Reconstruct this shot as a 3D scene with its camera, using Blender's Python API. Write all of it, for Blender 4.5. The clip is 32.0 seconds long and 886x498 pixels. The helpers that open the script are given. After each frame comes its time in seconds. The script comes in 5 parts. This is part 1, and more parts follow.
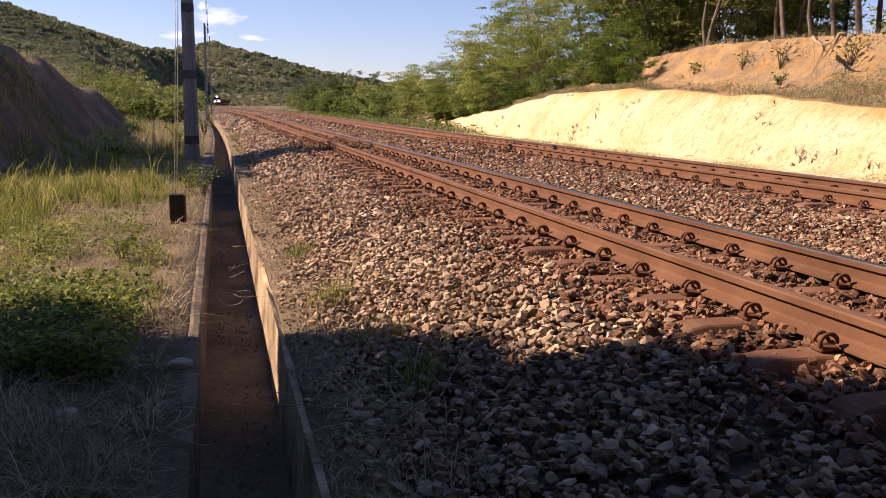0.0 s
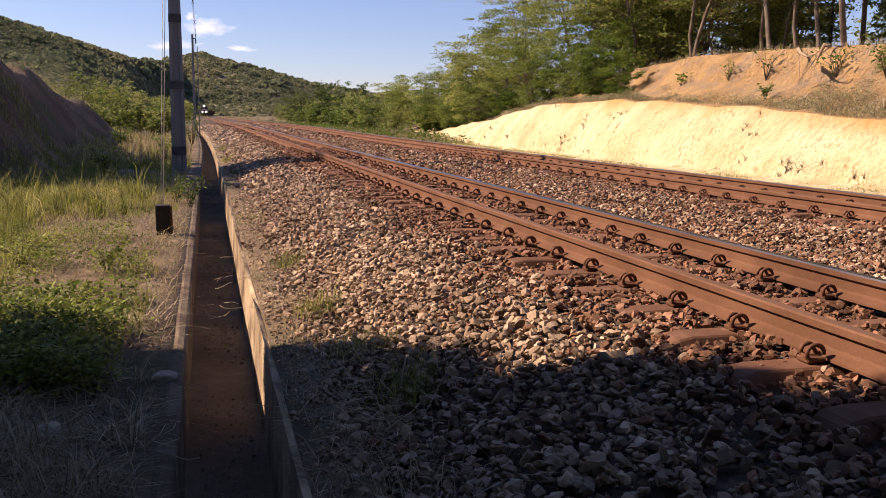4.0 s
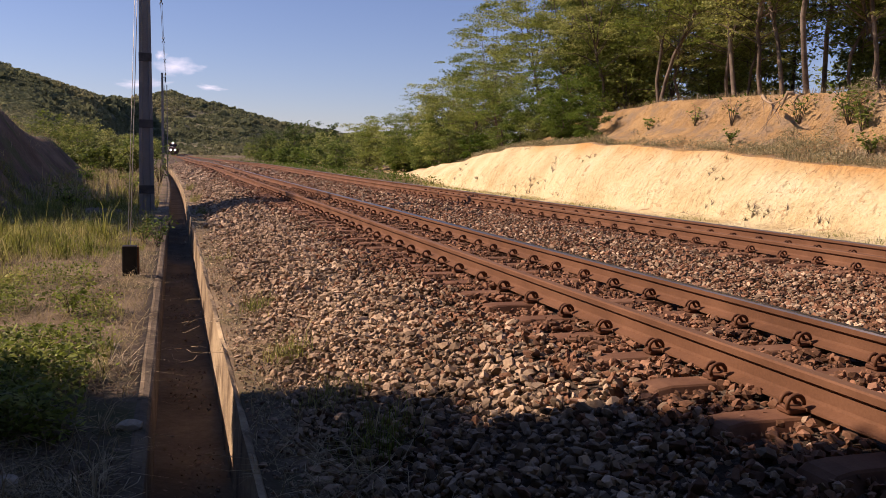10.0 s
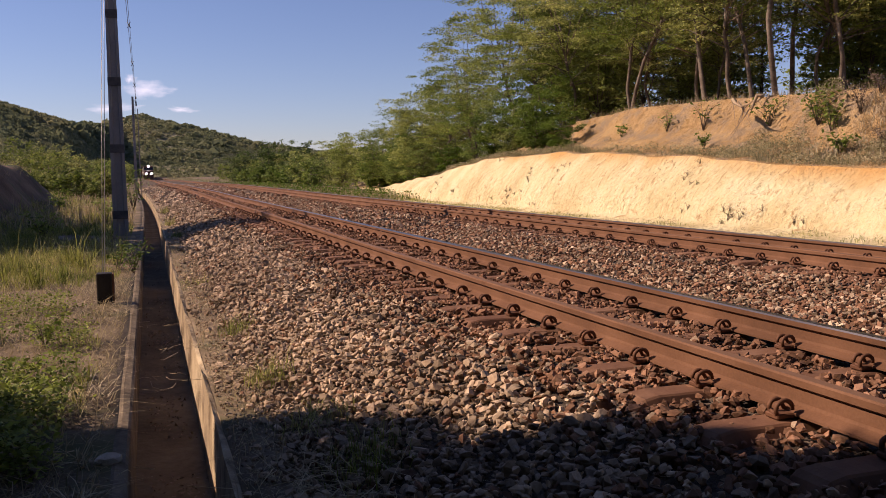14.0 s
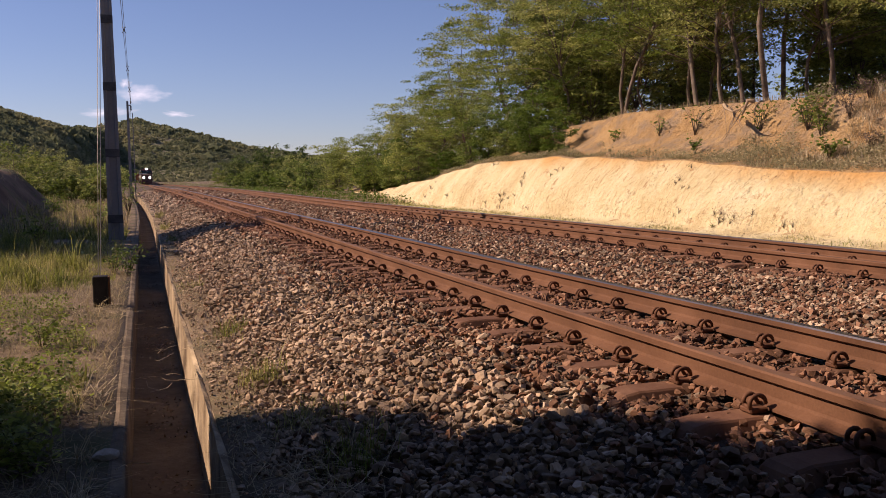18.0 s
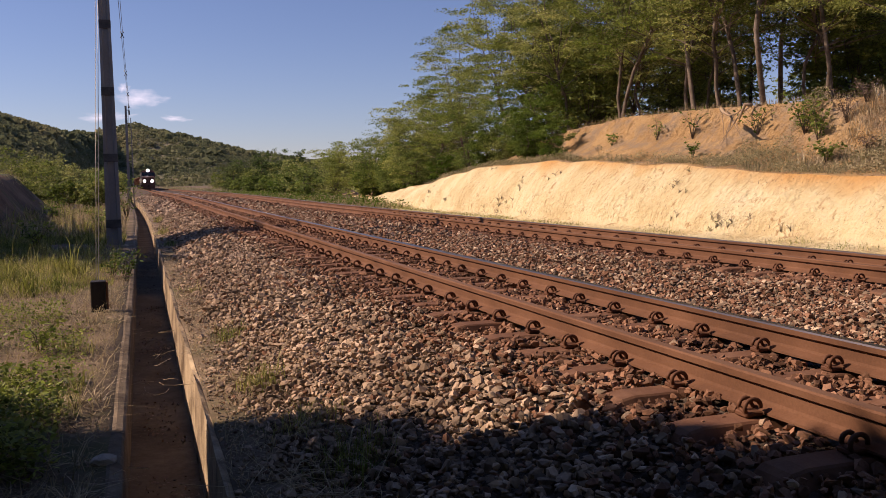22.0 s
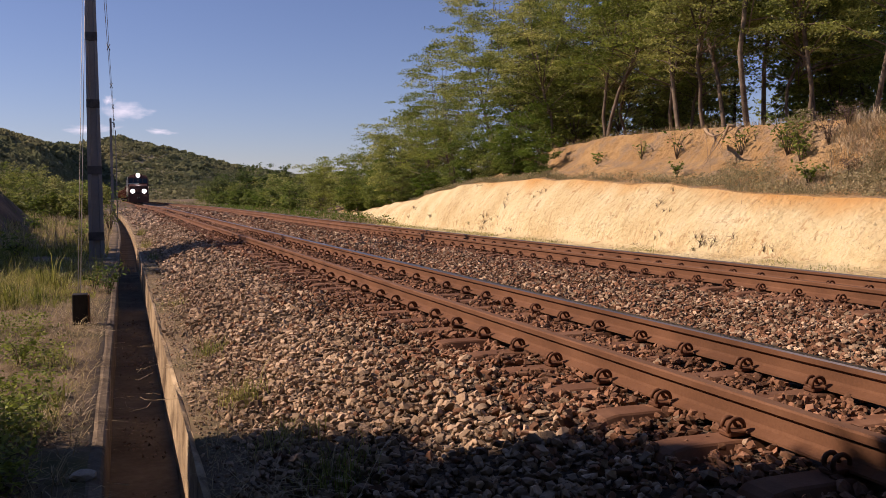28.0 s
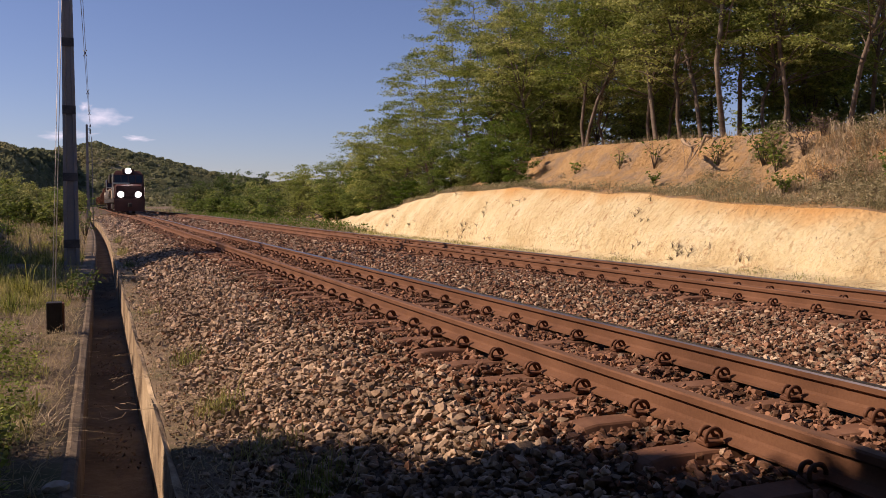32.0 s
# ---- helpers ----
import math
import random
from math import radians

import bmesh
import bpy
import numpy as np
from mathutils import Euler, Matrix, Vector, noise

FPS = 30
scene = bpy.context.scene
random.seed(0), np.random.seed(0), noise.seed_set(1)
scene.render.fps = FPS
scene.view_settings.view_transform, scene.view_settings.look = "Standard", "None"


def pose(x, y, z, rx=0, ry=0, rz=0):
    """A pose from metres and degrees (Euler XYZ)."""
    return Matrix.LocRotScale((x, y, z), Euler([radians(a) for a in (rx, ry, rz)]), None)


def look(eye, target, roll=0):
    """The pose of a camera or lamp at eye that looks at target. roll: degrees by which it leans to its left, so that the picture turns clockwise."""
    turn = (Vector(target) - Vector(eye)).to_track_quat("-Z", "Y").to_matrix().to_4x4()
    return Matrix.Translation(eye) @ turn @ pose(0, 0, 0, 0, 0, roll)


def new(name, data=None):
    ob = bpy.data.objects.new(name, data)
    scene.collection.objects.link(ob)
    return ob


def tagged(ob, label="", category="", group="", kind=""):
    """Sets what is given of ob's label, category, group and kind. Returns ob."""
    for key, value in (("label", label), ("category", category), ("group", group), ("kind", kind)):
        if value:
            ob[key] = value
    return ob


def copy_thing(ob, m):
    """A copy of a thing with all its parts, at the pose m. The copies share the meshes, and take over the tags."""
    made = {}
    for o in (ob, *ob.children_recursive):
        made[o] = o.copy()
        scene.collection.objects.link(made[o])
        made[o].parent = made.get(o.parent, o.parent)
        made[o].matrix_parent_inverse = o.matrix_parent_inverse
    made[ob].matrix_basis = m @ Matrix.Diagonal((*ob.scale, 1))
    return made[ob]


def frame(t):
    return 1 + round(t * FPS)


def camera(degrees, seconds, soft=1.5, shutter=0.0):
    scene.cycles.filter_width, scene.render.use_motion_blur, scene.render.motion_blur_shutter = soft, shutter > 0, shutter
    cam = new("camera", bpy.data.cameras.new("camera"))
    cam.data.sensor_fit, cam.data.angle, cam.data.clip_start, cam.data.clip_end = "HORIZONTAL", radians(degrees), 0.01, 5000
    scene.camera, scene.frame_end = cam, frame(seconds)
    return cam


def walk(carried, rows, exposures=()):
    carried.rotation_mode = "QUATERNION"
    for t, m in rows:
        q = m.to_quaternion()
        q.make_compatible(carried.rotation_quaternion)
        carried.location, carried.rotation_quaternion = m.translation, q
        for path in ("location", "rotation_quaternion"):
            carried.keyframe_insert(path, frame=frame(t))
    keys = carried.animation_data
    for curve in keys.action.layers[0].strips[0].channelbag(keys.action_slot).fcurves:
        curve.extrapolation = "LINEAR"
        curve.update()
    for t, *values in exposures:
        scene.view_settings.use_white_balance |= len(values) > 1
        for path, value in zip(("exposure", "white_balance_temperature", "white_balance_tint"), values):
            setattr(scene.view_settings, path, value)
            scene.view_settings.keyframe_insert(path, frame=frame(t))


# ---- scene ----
DEGREES = 53.81
PATH = [
    (0, (-2.765, 0.024, 1.072), (-0.318, 9.585, -0.535), 0.64),
    (0.5, (-2.764, 0.022, 1.070), (-0.293, 9.582, -0.509), 0.65),
    (1, (-2.763, 0.025, 1.073), (-0.272, 9.584, -0.484), 0.62),
    (1.5, (-2.762, 0.024, 1.074), (-0.257, 9.583, -0.457), 0.61),
    (2, (-2.757, 0.023, 1.076), (-0.246, 9.583, -0.439), 0.59),
    (2.5, (-2.755, 0.023, 1.075), (-0.235, 9.583, -0.426), 0.64),
    (3, (-2.757, 0.028, 1.077), (-0.222, 9.585, -0.419), 0.68),
    (3.5, (-2.753, 0.034, 1.075), (-0.200, 9.587, -0.416), 0.67),
    (5.5, (-2.749, 0.054, 1.077), (-0.072, 9.576, -0.393), 0.85),
    (6, (-2.751, 0.060, 1.078), (-0.039, 9.579, -0.350), 1.00),
    (6.5, (-2.757, 0.068, 1.082), (-0.002, 9.587, -0.263), 1.18),
    (7, (-2.762, 0.067, 1.087), (0.031, 9.589, -0.152), 1.36),
    (7.5, (-2.765, 0.070, 1.091), (0.055, 9.594, -0.061), 1.42),
    (8, (-2.774, 0.063, 1.095), (0.064, 9.591, 0.013), 1.42),
    (8.5, (-2.778, 0.065, 1.098), (0.067, 9.595, 0.056), 1.44),
    (9, (-2.778, 0.082, 1.098), (0.065, 9.614, 0.072), 1.40),
    (9.5, (-2.772, 0.103, 1.094), (0.097, 9.628, 0.072), 1.30),
    (10, (-2.770, 0.123, 1.097), (0.161, 9.629, 0.072), 1.26),
    (10.5, (-2.773, 0.142, 1.096), (0.231, 9.625, 0.073), 1.24),
    (11, (-2.770, 0.161, 1.094), (0.299, 9.623, 0.071), 1.21),
    (11.5, (-2.776, 0.173, 1.094), (0.366, 9.611, 0.076), 1.12),
    (12, (-2.770, 0.188, 1.094), (0.432, 9.609, 0.098), 0.86),
    (12.5, (-2.771, 0.190, 1.098), (0.455, 9.607, 0.142), 0.44),
    (13, (-2.770, 0.189, 1.105), (0.441, 9.615, 0.191), -0.07),
    (13.5, (-2.761, 0.184, 1.107), (0.422, 9.623, 0.231), -0.58),
    (14, (-2.758, 0.183, 1.110), (0.413, 9.627, 0.237), -0.81),
    (14.5, (-2.751, 0.182, 1.110), (0.409, 9.629, 0.235), -0.84),
    (16.5, (-2.767, 0.053, 1.107), (0.444, 9.485, 0.254), -0.74),
    (17, (-2.768, 0.040, 1.103), (0.451, 9.470, 0.264), -0.76),
    (17.5, (-2.772, 0.022, 1.106), (0.452, 9.451, 0.274), -0.78),
    (18, (-2.771, 0.019, 1.106), (0.455, 9.449, 0.283), -0.81),
    (18.5, (-2.770, 0.014, 1.110), (0.453, 9.446, 0.294), -0.82),
    (19, (-2.768, 0.013, 1.108), (0.452, 9.446, 0.303), -0.84),
    (19.5, (-2.768, 0.012, 1.113), (0.453, 9.444, 0.307), -0.86),
    (20, (-2.769, 0.010, 1.109), (0.452, 9.444, 0.312), -0.85),
    (20.5, (-2.769, 0.011, 1.108), (0.453, 9.444, 0.313), -0.85),
    (21, (-2.765, 0.004, 1.111), (0.460, 9.436, 0.314), -0.89),
    (21.5, (-2.766, 0.001, 1.113), (0.469, 9.430, 0.325), -0.90),
    (22, (-2.766, -0.001, 1.113), (0.478, 9.426, 0.335), -0.90),
    (22.5, (-2.771, -0.006, 1.113), (0.489, 9.416, 0.349), -0.87),
    (23, (-2.768, -0.005, 1.115), (0.504, 9.414, 0.360), -0.85),
    (23.5, (-2.768, -0.003, 1.112), (0.516, 9.413, 0.368), -0.86),
    (24, (-2.773, -0.004, 1.117), (0.530, 9.405, 0.374), -0.83),
    (24.5, (-2.773, -0.002, 1.114), (0.543, 9.403, 0.381), -0.82),
    (25, (-2.774, 0.002, 1.114), (0.559, 9.402, 0.389), -0.79),
    (25.5, (-2.775, 0.000, 1.114), (0.572, 9.397, 0.403), -0.72),
    (27.5, (-2.775, 0.002, 1.115), (0.623, 9.386, 0.496), -0.31),
    (28, (-2.773, 0.000, 1.115), (0.644, 9.380, 0.523), -0.20),
    (28.5, (-2.779, -0.007, 1.115), (0.665, 9.365, 0.553), -0.11),
    (29, (-2.775, -0.003, 1.115), (0.691, 9.362, 0.575), -0.08),
    (29.5, (-2.779, -0.008, 1.116), (0.711, 9.349, 0.597), -0.05),
    (30, (-2.780, -0.005, 1.116), (0.741, 9.341, 0.612), -0.05),
    (30.5, (-2.780, -0.002, 1.117), (0.772, 9.332, 0.618), -0.02),
    (31, (-2.778, -0.001, 1.118), (0.806, 9.322, 0.621), 0.00),
    (31.5, (-2.780, 0.003, 1.118), (0.837, 9.313, 0.621), 0.04),
    (32, (-2.773, 0.008, 1.120), (0.874, 9.306, 0.624), 0.06),
]
cam = camera(DEGREES, 32.0, soft=0.8)
walk(cam, [(t, look(e, g, r)) for t, e, g, r in PATH],
     exposures=[(0, 0.98, 6450, 29), (3, 0.90, 6450, 29), (6, 0.79, 6450, 29), (9, 0.55, 6450, 29), (12, 0.50, 6450, 29), (17, 0.42, 6450, 29), (25, 0.37, 6450, 29), (32, 0.30, 6450, 29)])

# ---- light ----
SUN_ELEV, SUN_AZ = 38.0, -68.0          # degrees; azimuth from +y, negative to the left
world = bpy.data.worlds.new("sky")
scene.world = world
world.use_nodes = True
wn = world.node_tree
sky = wn.nodes.new("ShaderNodeTexSky")
sky.sky_type = "NISHITA"
sky.sun_disc = False
sky.sun_elevation = radians(SUN_ELEV)
sky.sun_rotation = radians(SUN_AZ)
sky.altitude = 300
sky.air_density = 1.0
sky.dust_density = 0.15
sky.ozone_density = 3.0
air = wn.nodes.new("ShaderNodeMixRGB")
air.blend_type = "MULTIPLY"
air.inputs["Fac"].default_value = 1.0
air.inputs["Color2"].default_value = (0.965, 0.965, 1.07, 1)
wn.links.new(sky.outputs["Color"], air.inputs["Color1"])
wn.links.new(air.outputs["Color"], wn.nodes["Background"].inputs["Color"])
wn.nodes["Background"].inputs["Strength"].default_value = 0.065
sun_data = bpy.data.lights.new("sun", "SUN")
sun_data.energy, sun_data.angle, sun_data.color = 5.0, radians(0.55), (1.0, 0.80, 0.54)
sun = new("sun", sun_data)
sa, se = radians(SUN_AZ), radians(SUN_ELEV)
to_sun = Vector((math.sin(sa) * math.cos(se), math.cos(sa) * math.cos(se), math.sin(se)))
sun.matrix_world = look(to_sun * 50, (0, 0, 0))

# ---- the line of the railway ----
CURVE_Y = [-60, 0, 35, 70, 95, 128, 182, 225, 290, 340, 400, 460, 530, 620, 760, 4000]
CURVE_X = [0, 0, 0, -0.45, -1.10, -1.50, -1.75, -2.1, -3.2, -4.1, -4.0, -3.7, -2.0, 2.5, 15.0, 330.0]
RISE_Y = [-60, 40, 85, 128, 182, 225, 290, 340, 4000]
RISE_Z = [0, 0, 0.20, 0.18, 0.14, 0.05, 0.10, 0.5, 0.5]
_m = [(CURVE_X[min(i + 1, 15)] - CURVE_X[max(i - 1, 0)]) / (CURVE_Y[min(i + 1, 15)] - CURVE_Y[max(i - 1, 0)]) for i in range(16)]
_m[0] = _m[1] = _m[2] = 0.0


def shift(y):
    """How far the line has bent sideways at y."""
    y = min(max(y, -60), 3999)
    i = max(k for k in range(15) if CURVE_Y[k] <= y)
    h = CURVE_Y[i + 1] - CURVE_Y[i]
    t = (y - CURVE_Y[i]) / h
    return ((2 * t**3 - 3 * t**2 + 1) * CURVE_X[i] + (t**3 - 2 * t**2 + t) * h * _m[i]
            + (-2 * t**3 + 3 * t**2) * CURVE_X[i + 1] + (t**3 - t**2) * h * _m[i + 1])


def rise(y):
    return float(np.interp(y, RISE_Y, RISE_Z))


def on_line(u, y, z):
    return (u + shift(y), y, z + rise(y))


RAILS = (0.09, 1.16, 4.60, 5.67)
MID_1, MID_2 = 0.625, 5.135
PITCH, FIRST_1, FIRST_2 = 0.63, 2.815, 7.385
DRAIN_L, DRAIN_R, GRADE = -2.93, -2.42, -0.50


# ---- materials ----
def tree_of(name):
    m = bpy.data.materials.new(name)
    m.use_nodes = True
    nt = m.node_tree
    return m, nt, nt.nodes["Principled BSDF"]


def surface(name, colours, scale=3.0, fine=40.0, rough=0.85, bump=0.3, metallic=0.0, vary="", amount=0.25,
            space="world", spots=None, translucent=0.0, bump_scale=None, dist=0.02, tint=0.0):
    """A procedural surface: two or three colours mixed by broad and fine noise, with relief. vary: island or object."""
    m, nt, bsdf = tree_of(name)
    N, L = nt.nodes, nt.links
    if space == "world":
        co = N.new("ShaderNodeNewGeometry").outputs["Position"]
    else:
        co = N.new("ShaderNodeTexCoord").outputs["Object"]

    def noise_at(s, detail=5.0, rough_=0.6):
        n = N.new("ShaderNodeTexNoise")
        n.inputs["Scale"].default_value, n.inputs["Detail"].default_value, n.inputs["Roughness"].default_value = s, detail, rough_
        L.new(co, n.inputs["Vector"])
        return n.outputs["Fac"]

    big, small = noise_at(scale), noise_at(fine, 3.0)
    add = N.new("ShaderNodeMath")
    add.operation = "MULTIPLY_ADD"
    L.new(small, add.inputs[0])
    add.inputs[1].default_value = 0.45
    mul = N.new("ShaderNodeMath")
    mul.operation = "MULTIPLY_ADD"
    L.new(big, mul.inputs[0])
    mul.inputs[1].default_value, mul.inputs[2].default_value = 1.3, -0.38
    L.new(mul.outputs[0], add.inputs[2])
    ramp = N.new("ShaderNodeValToRGB")
    els = ramp.color_ramp.elements
    while len(els) < len(colours):
        els.new(0.5)
    for i, c in enumerate(colours):
        els[i].position = 0.22 + 0.56 * i / max(1, len(colours) - 1)
        els[i].color = (*c, 1)
    L.new(add.outputs[0], ramp.inputs["Fac"])
    col = ramp.outputs["Color"]
    if spots:
        colour, s, lo, hi = spots
        sp = noise_at(s, 6.0, 0.7)
        mr = N.new("ShaderNodeMapRange")
        mr.inputs["From Min"].default_value, mr.inputs["From Max"].default_value = lo, hi
        L.new(sp, mr.inputs["Value"])
        mx = N.new("ShaderNodeMixRGB")
        L.new(mr.outputs[0], mx.inputs["Fac"])
        L.new(col, mx.inputs["Color1"])
        mx.inputs["Color2"].default_value = (*colour, 1)
        col = mx.outputs["Color"]
    if vary:
        if vary == "island":
            r = N.new("ShaderNodeNewGeometry").outputs["Random Per Island"]
        else:
            r = N.new("ShaderNodeObjectInfo").outputs["Random"]
        mr = N.new("ShaderNodeMapRange")
        L.new(r, mr.inputs["Value"])
        mr.inputs["To Min"].default_value, mr.inputs["To Max"].default_value = 1 - amount, 1 + amount
        hs = N.new("ShaderNodeHueSaturation")
        L.new(mr.outputs[0], hs.inputs["Value"])
        L.new(col, hs.inputs["Color"])
        col = hs.outputs["Color"]
    if tint:        # whole plants differ from one another
        r = N.new("ShaderNodeObjectInfo").outputs["Random"]
        hs = N.new("ShaderNodeHueSaturation")
        for socket, lo, hi in (("Value", 1 - tint, 1 + tint), ("Hue", 0.515, 0.485), ("Saturation", 1.08, 0.86)):
            mr = N.new("ShaderNodeMapRange")
            L.new(r, mr.inputs["Value"])
            mr.inputs["To Min"].default_value, mr.inputs["To Max"].default_value = lo, hi
            L.new(mr.outputs[0], hs.inputs[socket])
        L.new(col, hs.inputs["Color"])
        col = hs.outputs["Color"]
    L.new(col, bsdf.inputs["Base Color"])
    bsdf.inputs["Roughness"].default_value = rough
    bsdf.inputs["Metallic"].default_value = metallic
    bsdf.inputs["Specular IOR Level"].default_value = 0.3
    if bump:
        b = N.new("ShaderNodeBump")
        b.inputs["Strength"].default_value, b.inputs["Distance"].default_value = bump, dist
        L.new(noise_at(bump_scale or fine, 6.0, 0.65), b.inputs["Height"])
        L.new(b.outputs[0], bsdf.inputs["Normal"])
    if translucent:
        tr = N.new("ShaderNodeBsdfTranslucent")
        L.new(col, tr.inputs["Color"])
        mix = N.new("ShaderNodeMixShader")
        mix.inputs[0].default_value = translucent
        L.new(bsdf.outputs[0], mix.inputs[1])
        L.new(tr.outputs[0], mix.inputs[2])
        L.new(mix.outputs[0], N["Material Output"].inputs["Surface"])
    return m


def plain(name, colour, rough=0.6, metallic=0.0, glow=0.0):
    m, nt, bsdf = tree_of(name)
    bsdf.inputs["Base Color"].default_value = (*colour, 1)
    bsdf.inputs["Roughness"].default_value, bsdf.inputs["Metallic"].default_value = rough, metallic
    if glow:
        bsdf.inputs["Emission Color"].default_value = (*colour, 1)
        bsdf.inputs["Emission Strength"].default_value = glow
    return m


M_SOIL = surface("soil", [(0.080, 0.060, 0.040), (0.145, 0.109, 0.073), (0.25, 0.193, 0.132)], 0.9, 14, 0.95, 0.8, spots=((0.075, 0.075, 0.03), 0.6, 0.52, 0.66))
# brown bed, darkened to paint in the shade of gaps between stones
M_SHADED_BED = surface("ballast_bed", [(0.035, 0.026, 0.020), (0.08, 0.059, 0.043), (0.16, 0.122, 0.092)], 9, 26, 0.95, 1.0, bump_scale=16, dist=0.06)
M_STONE = surface("ballast_stone", [(0.19, 0.136, 0.092), (0.335, 0.248, 0.173), (0.51, 0.395, 0.285)], 1.2, 45, 0.9, 0.5, vary="island", amount=0.5, dist=0.01)
M_STONE_RUST = surface("rusty_stone", [(0.11, 0.056, 0.033), (0.195, 0.103, 0.062), (0.30, 0.172, 0.110)], 1.5, 45, 0.9, 0.5, vary="island", amount=0.5, dist=0.01)
M_RUST = surface("rusted_steel", [(0.105, 0.050, 0.027), (0.150, 0.073, 0.040), (0.195, 0.100, 0.057)], 1.5, 60, 0.8, 0.25, metallic=0.15, dist=0.004)
M_RUST_OBJ = surface("rusted_sleeper", [(0.11, 0.051, 0.029), (0.155, 0.077, 0.044), (0.21, 0.115, 0.07)], 3.0, 50, 0.85, 0.3, vary="object", amount=0.18, dist=0.004)
M_CLIP = surface("dark_clip", [(0.09, 0.042, 0.025), (0.16, 0.075, 0.042)], 6, 80, 0.7, 0.2, metallic=0.3, dist=0.002)
M_RUNNING = surface("worn_rail_head", [(0.10, 0.09, 0.095), (0.20, 0.18, 0.185)], 1.0, 70, 0.32, 0.05, metallic=0.85, dist=0.002)
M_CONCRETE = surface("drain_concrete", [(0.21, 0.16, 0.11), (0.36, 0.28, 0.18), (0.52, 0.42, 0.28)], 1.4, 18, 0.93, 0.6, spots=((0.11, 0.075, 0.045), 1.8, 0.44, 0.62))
M_POLE = surface("pole_concrete", [(0.17, 0.165, 0.165), (0.27, 0.26, 0.25)], 0.7, 22, 0.9, 0.35)
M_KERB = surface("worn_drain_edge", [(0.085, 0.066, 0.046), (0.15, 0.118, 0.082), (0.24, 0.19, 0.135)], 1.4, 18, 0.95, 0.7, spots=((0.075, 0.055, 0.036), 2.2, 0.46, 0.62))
M_DRAINMUD = surface("drain_mud", [(0.075, 0.058, 0.038), (0.135, 0.104, 0.068), (0.21, 0.165, 0.108)], 1.2, 15, 0.95, 0.6)


def cut_earth():
    """Pale subsoil under an orange soil horizon, its shaded pits painted as dark streaks."""
    m = surface("pale_cut_earth", [(0.50, 0.39, 0.205), (0.64, 0.55, 0.325), (0.72, 0.65, 0.43)], 0.7, 9, 0.95, 0.9, bump_scale=4.5, dist=0.24, spots=((0.38, 0.25, 0.12), 2.8, 0.57, 0.68))
    nt = m.node_tree
    N, L = nt.nodes, nt.links
    bsdf = N["Principled BSDF"]
    col = bsdf.inputs["Base Color"].links[0].from_socket
    pos = N.new("ShaderNodeNewGeometry").outputs["Position"]
    sep = N.new("ShaderNodeSeparateXYZ")
    L.new(pos, sep.inputs[0])
    n = N.new("ShaderNodeTexNoise")
    n.inputs["Scale"].default_value, n.inputs["Detail"].default_value = 0.45, 6.0
    L.new(pos, n.inputs["Vector"])
    k = N.new("ShaderNodeMath")
    k.operation = "MULTIPLY_ADD"
    L.new(n.outputs["Fac"], k.inputs[0])
    k.inputs[1].default_value = 1.5
    L.new(sep.outputs["Z"], k.inputs[2])
    slope = N.new("ShaderNodeMath")
    slope.operation = "MULTIPLY_ADD"
    L.new(sep.outputs["Y"], slope.inputs[0])
    slope.inputs[1].default_value = -0.045
    L.new(k.outputs[0], slope.inputs[2])
    r = N.new("ShaderNodeMapRange")
    r.inputs["From Min"].default_value, r.inputs["From Max"].default_value = 0.80, 1.35
    L.new(slope.outputs[0], r.inputs["Value"])
    mx = N.new("ShaderNodeMixRGB")
    L.new(r.outputs[0], mx.inputs["Fac"])
    L.new(col, mx.inputs["Color1"])
    mx.inputs["Color2"].default_value = (0.56, 0.33, 0.12, 1)
    # slanted dark streaks: shade of the face's pits put into the colour
    mp = N.new("ShaderNodeMapping")
    mp.inputs["Rotation"].default_value = (0.5, 0, 0)
    mp.inputs["Scale"].default_value = (2.0, 8.5, 2.0)
    L.new(pos, mp.inputs["Vector"])
    sn = N.new("ShaderNodeTexNoise")
    sn.inputs["Scale"].default_value, sn.inputs["Detail"].default_value, sn.inputs["Roughness"].default_value = 1.0, 5.0, 0.65
    L.new(mp.outputs[0], sn.inputs["Vector"])
    sr = N.new("ShaderNodeMapRange")
    sr.inputs["From Min"].default_value, sr.inputs["From Max"].default_value, sr.inputs["To Max"].default_value = 0.57, 0.66, 0.55
    L.new(sn.outputs["Fac"], sr.inputs["Value"])
    m2 = N.new("ShaderNodeMixRGB")
    L.new(sr.outputs[0], m2.inputs["Fac"])
    L.new(mx.outputs["Color"], m2.inputs["Color1"])
    m2.inputs["Color2"].default_value = (0.36, 0.22, 0.10, 1)
    L.new(m2.outputs["Color"], bsdf.inputs["Base Color"])
    return m


M_PALE = cut_earth()
M_ORANGE = surface("orange_earth", [(0.30, 0.192, 0.095), (0.47, 0.305, 0.140), (0.58, 0.405, 0.205)], 0.7, 9, 0.95, 1.0, bump_scale=5, dist=0.34, spots=((0.34, 0.255, 0.17), 1.3, 0.46, 0.62))
# brown bank soil, toned down so the face's shade is partly in the colour
M_DARKBANK = surface("shaded_bank_earth", [(0.07, 0.048, 0.034), (0.13, 0.09, 0.062), (0.22, 0.155, 0.105)], 0.5, 6, 0.95, 0.8, bump_scale=2.5, dist=0.15, spots=((0.07, 0.08, 0.03), 0.4, 0.5, 0.6))
M_BARK = surface("bark", [(0.065, 0.050, 0.038), (0.14, 0.112, 0.088), (0.27, 0.225, 0.18)], 1.6, 14, 0.95, 0.6, space="object")
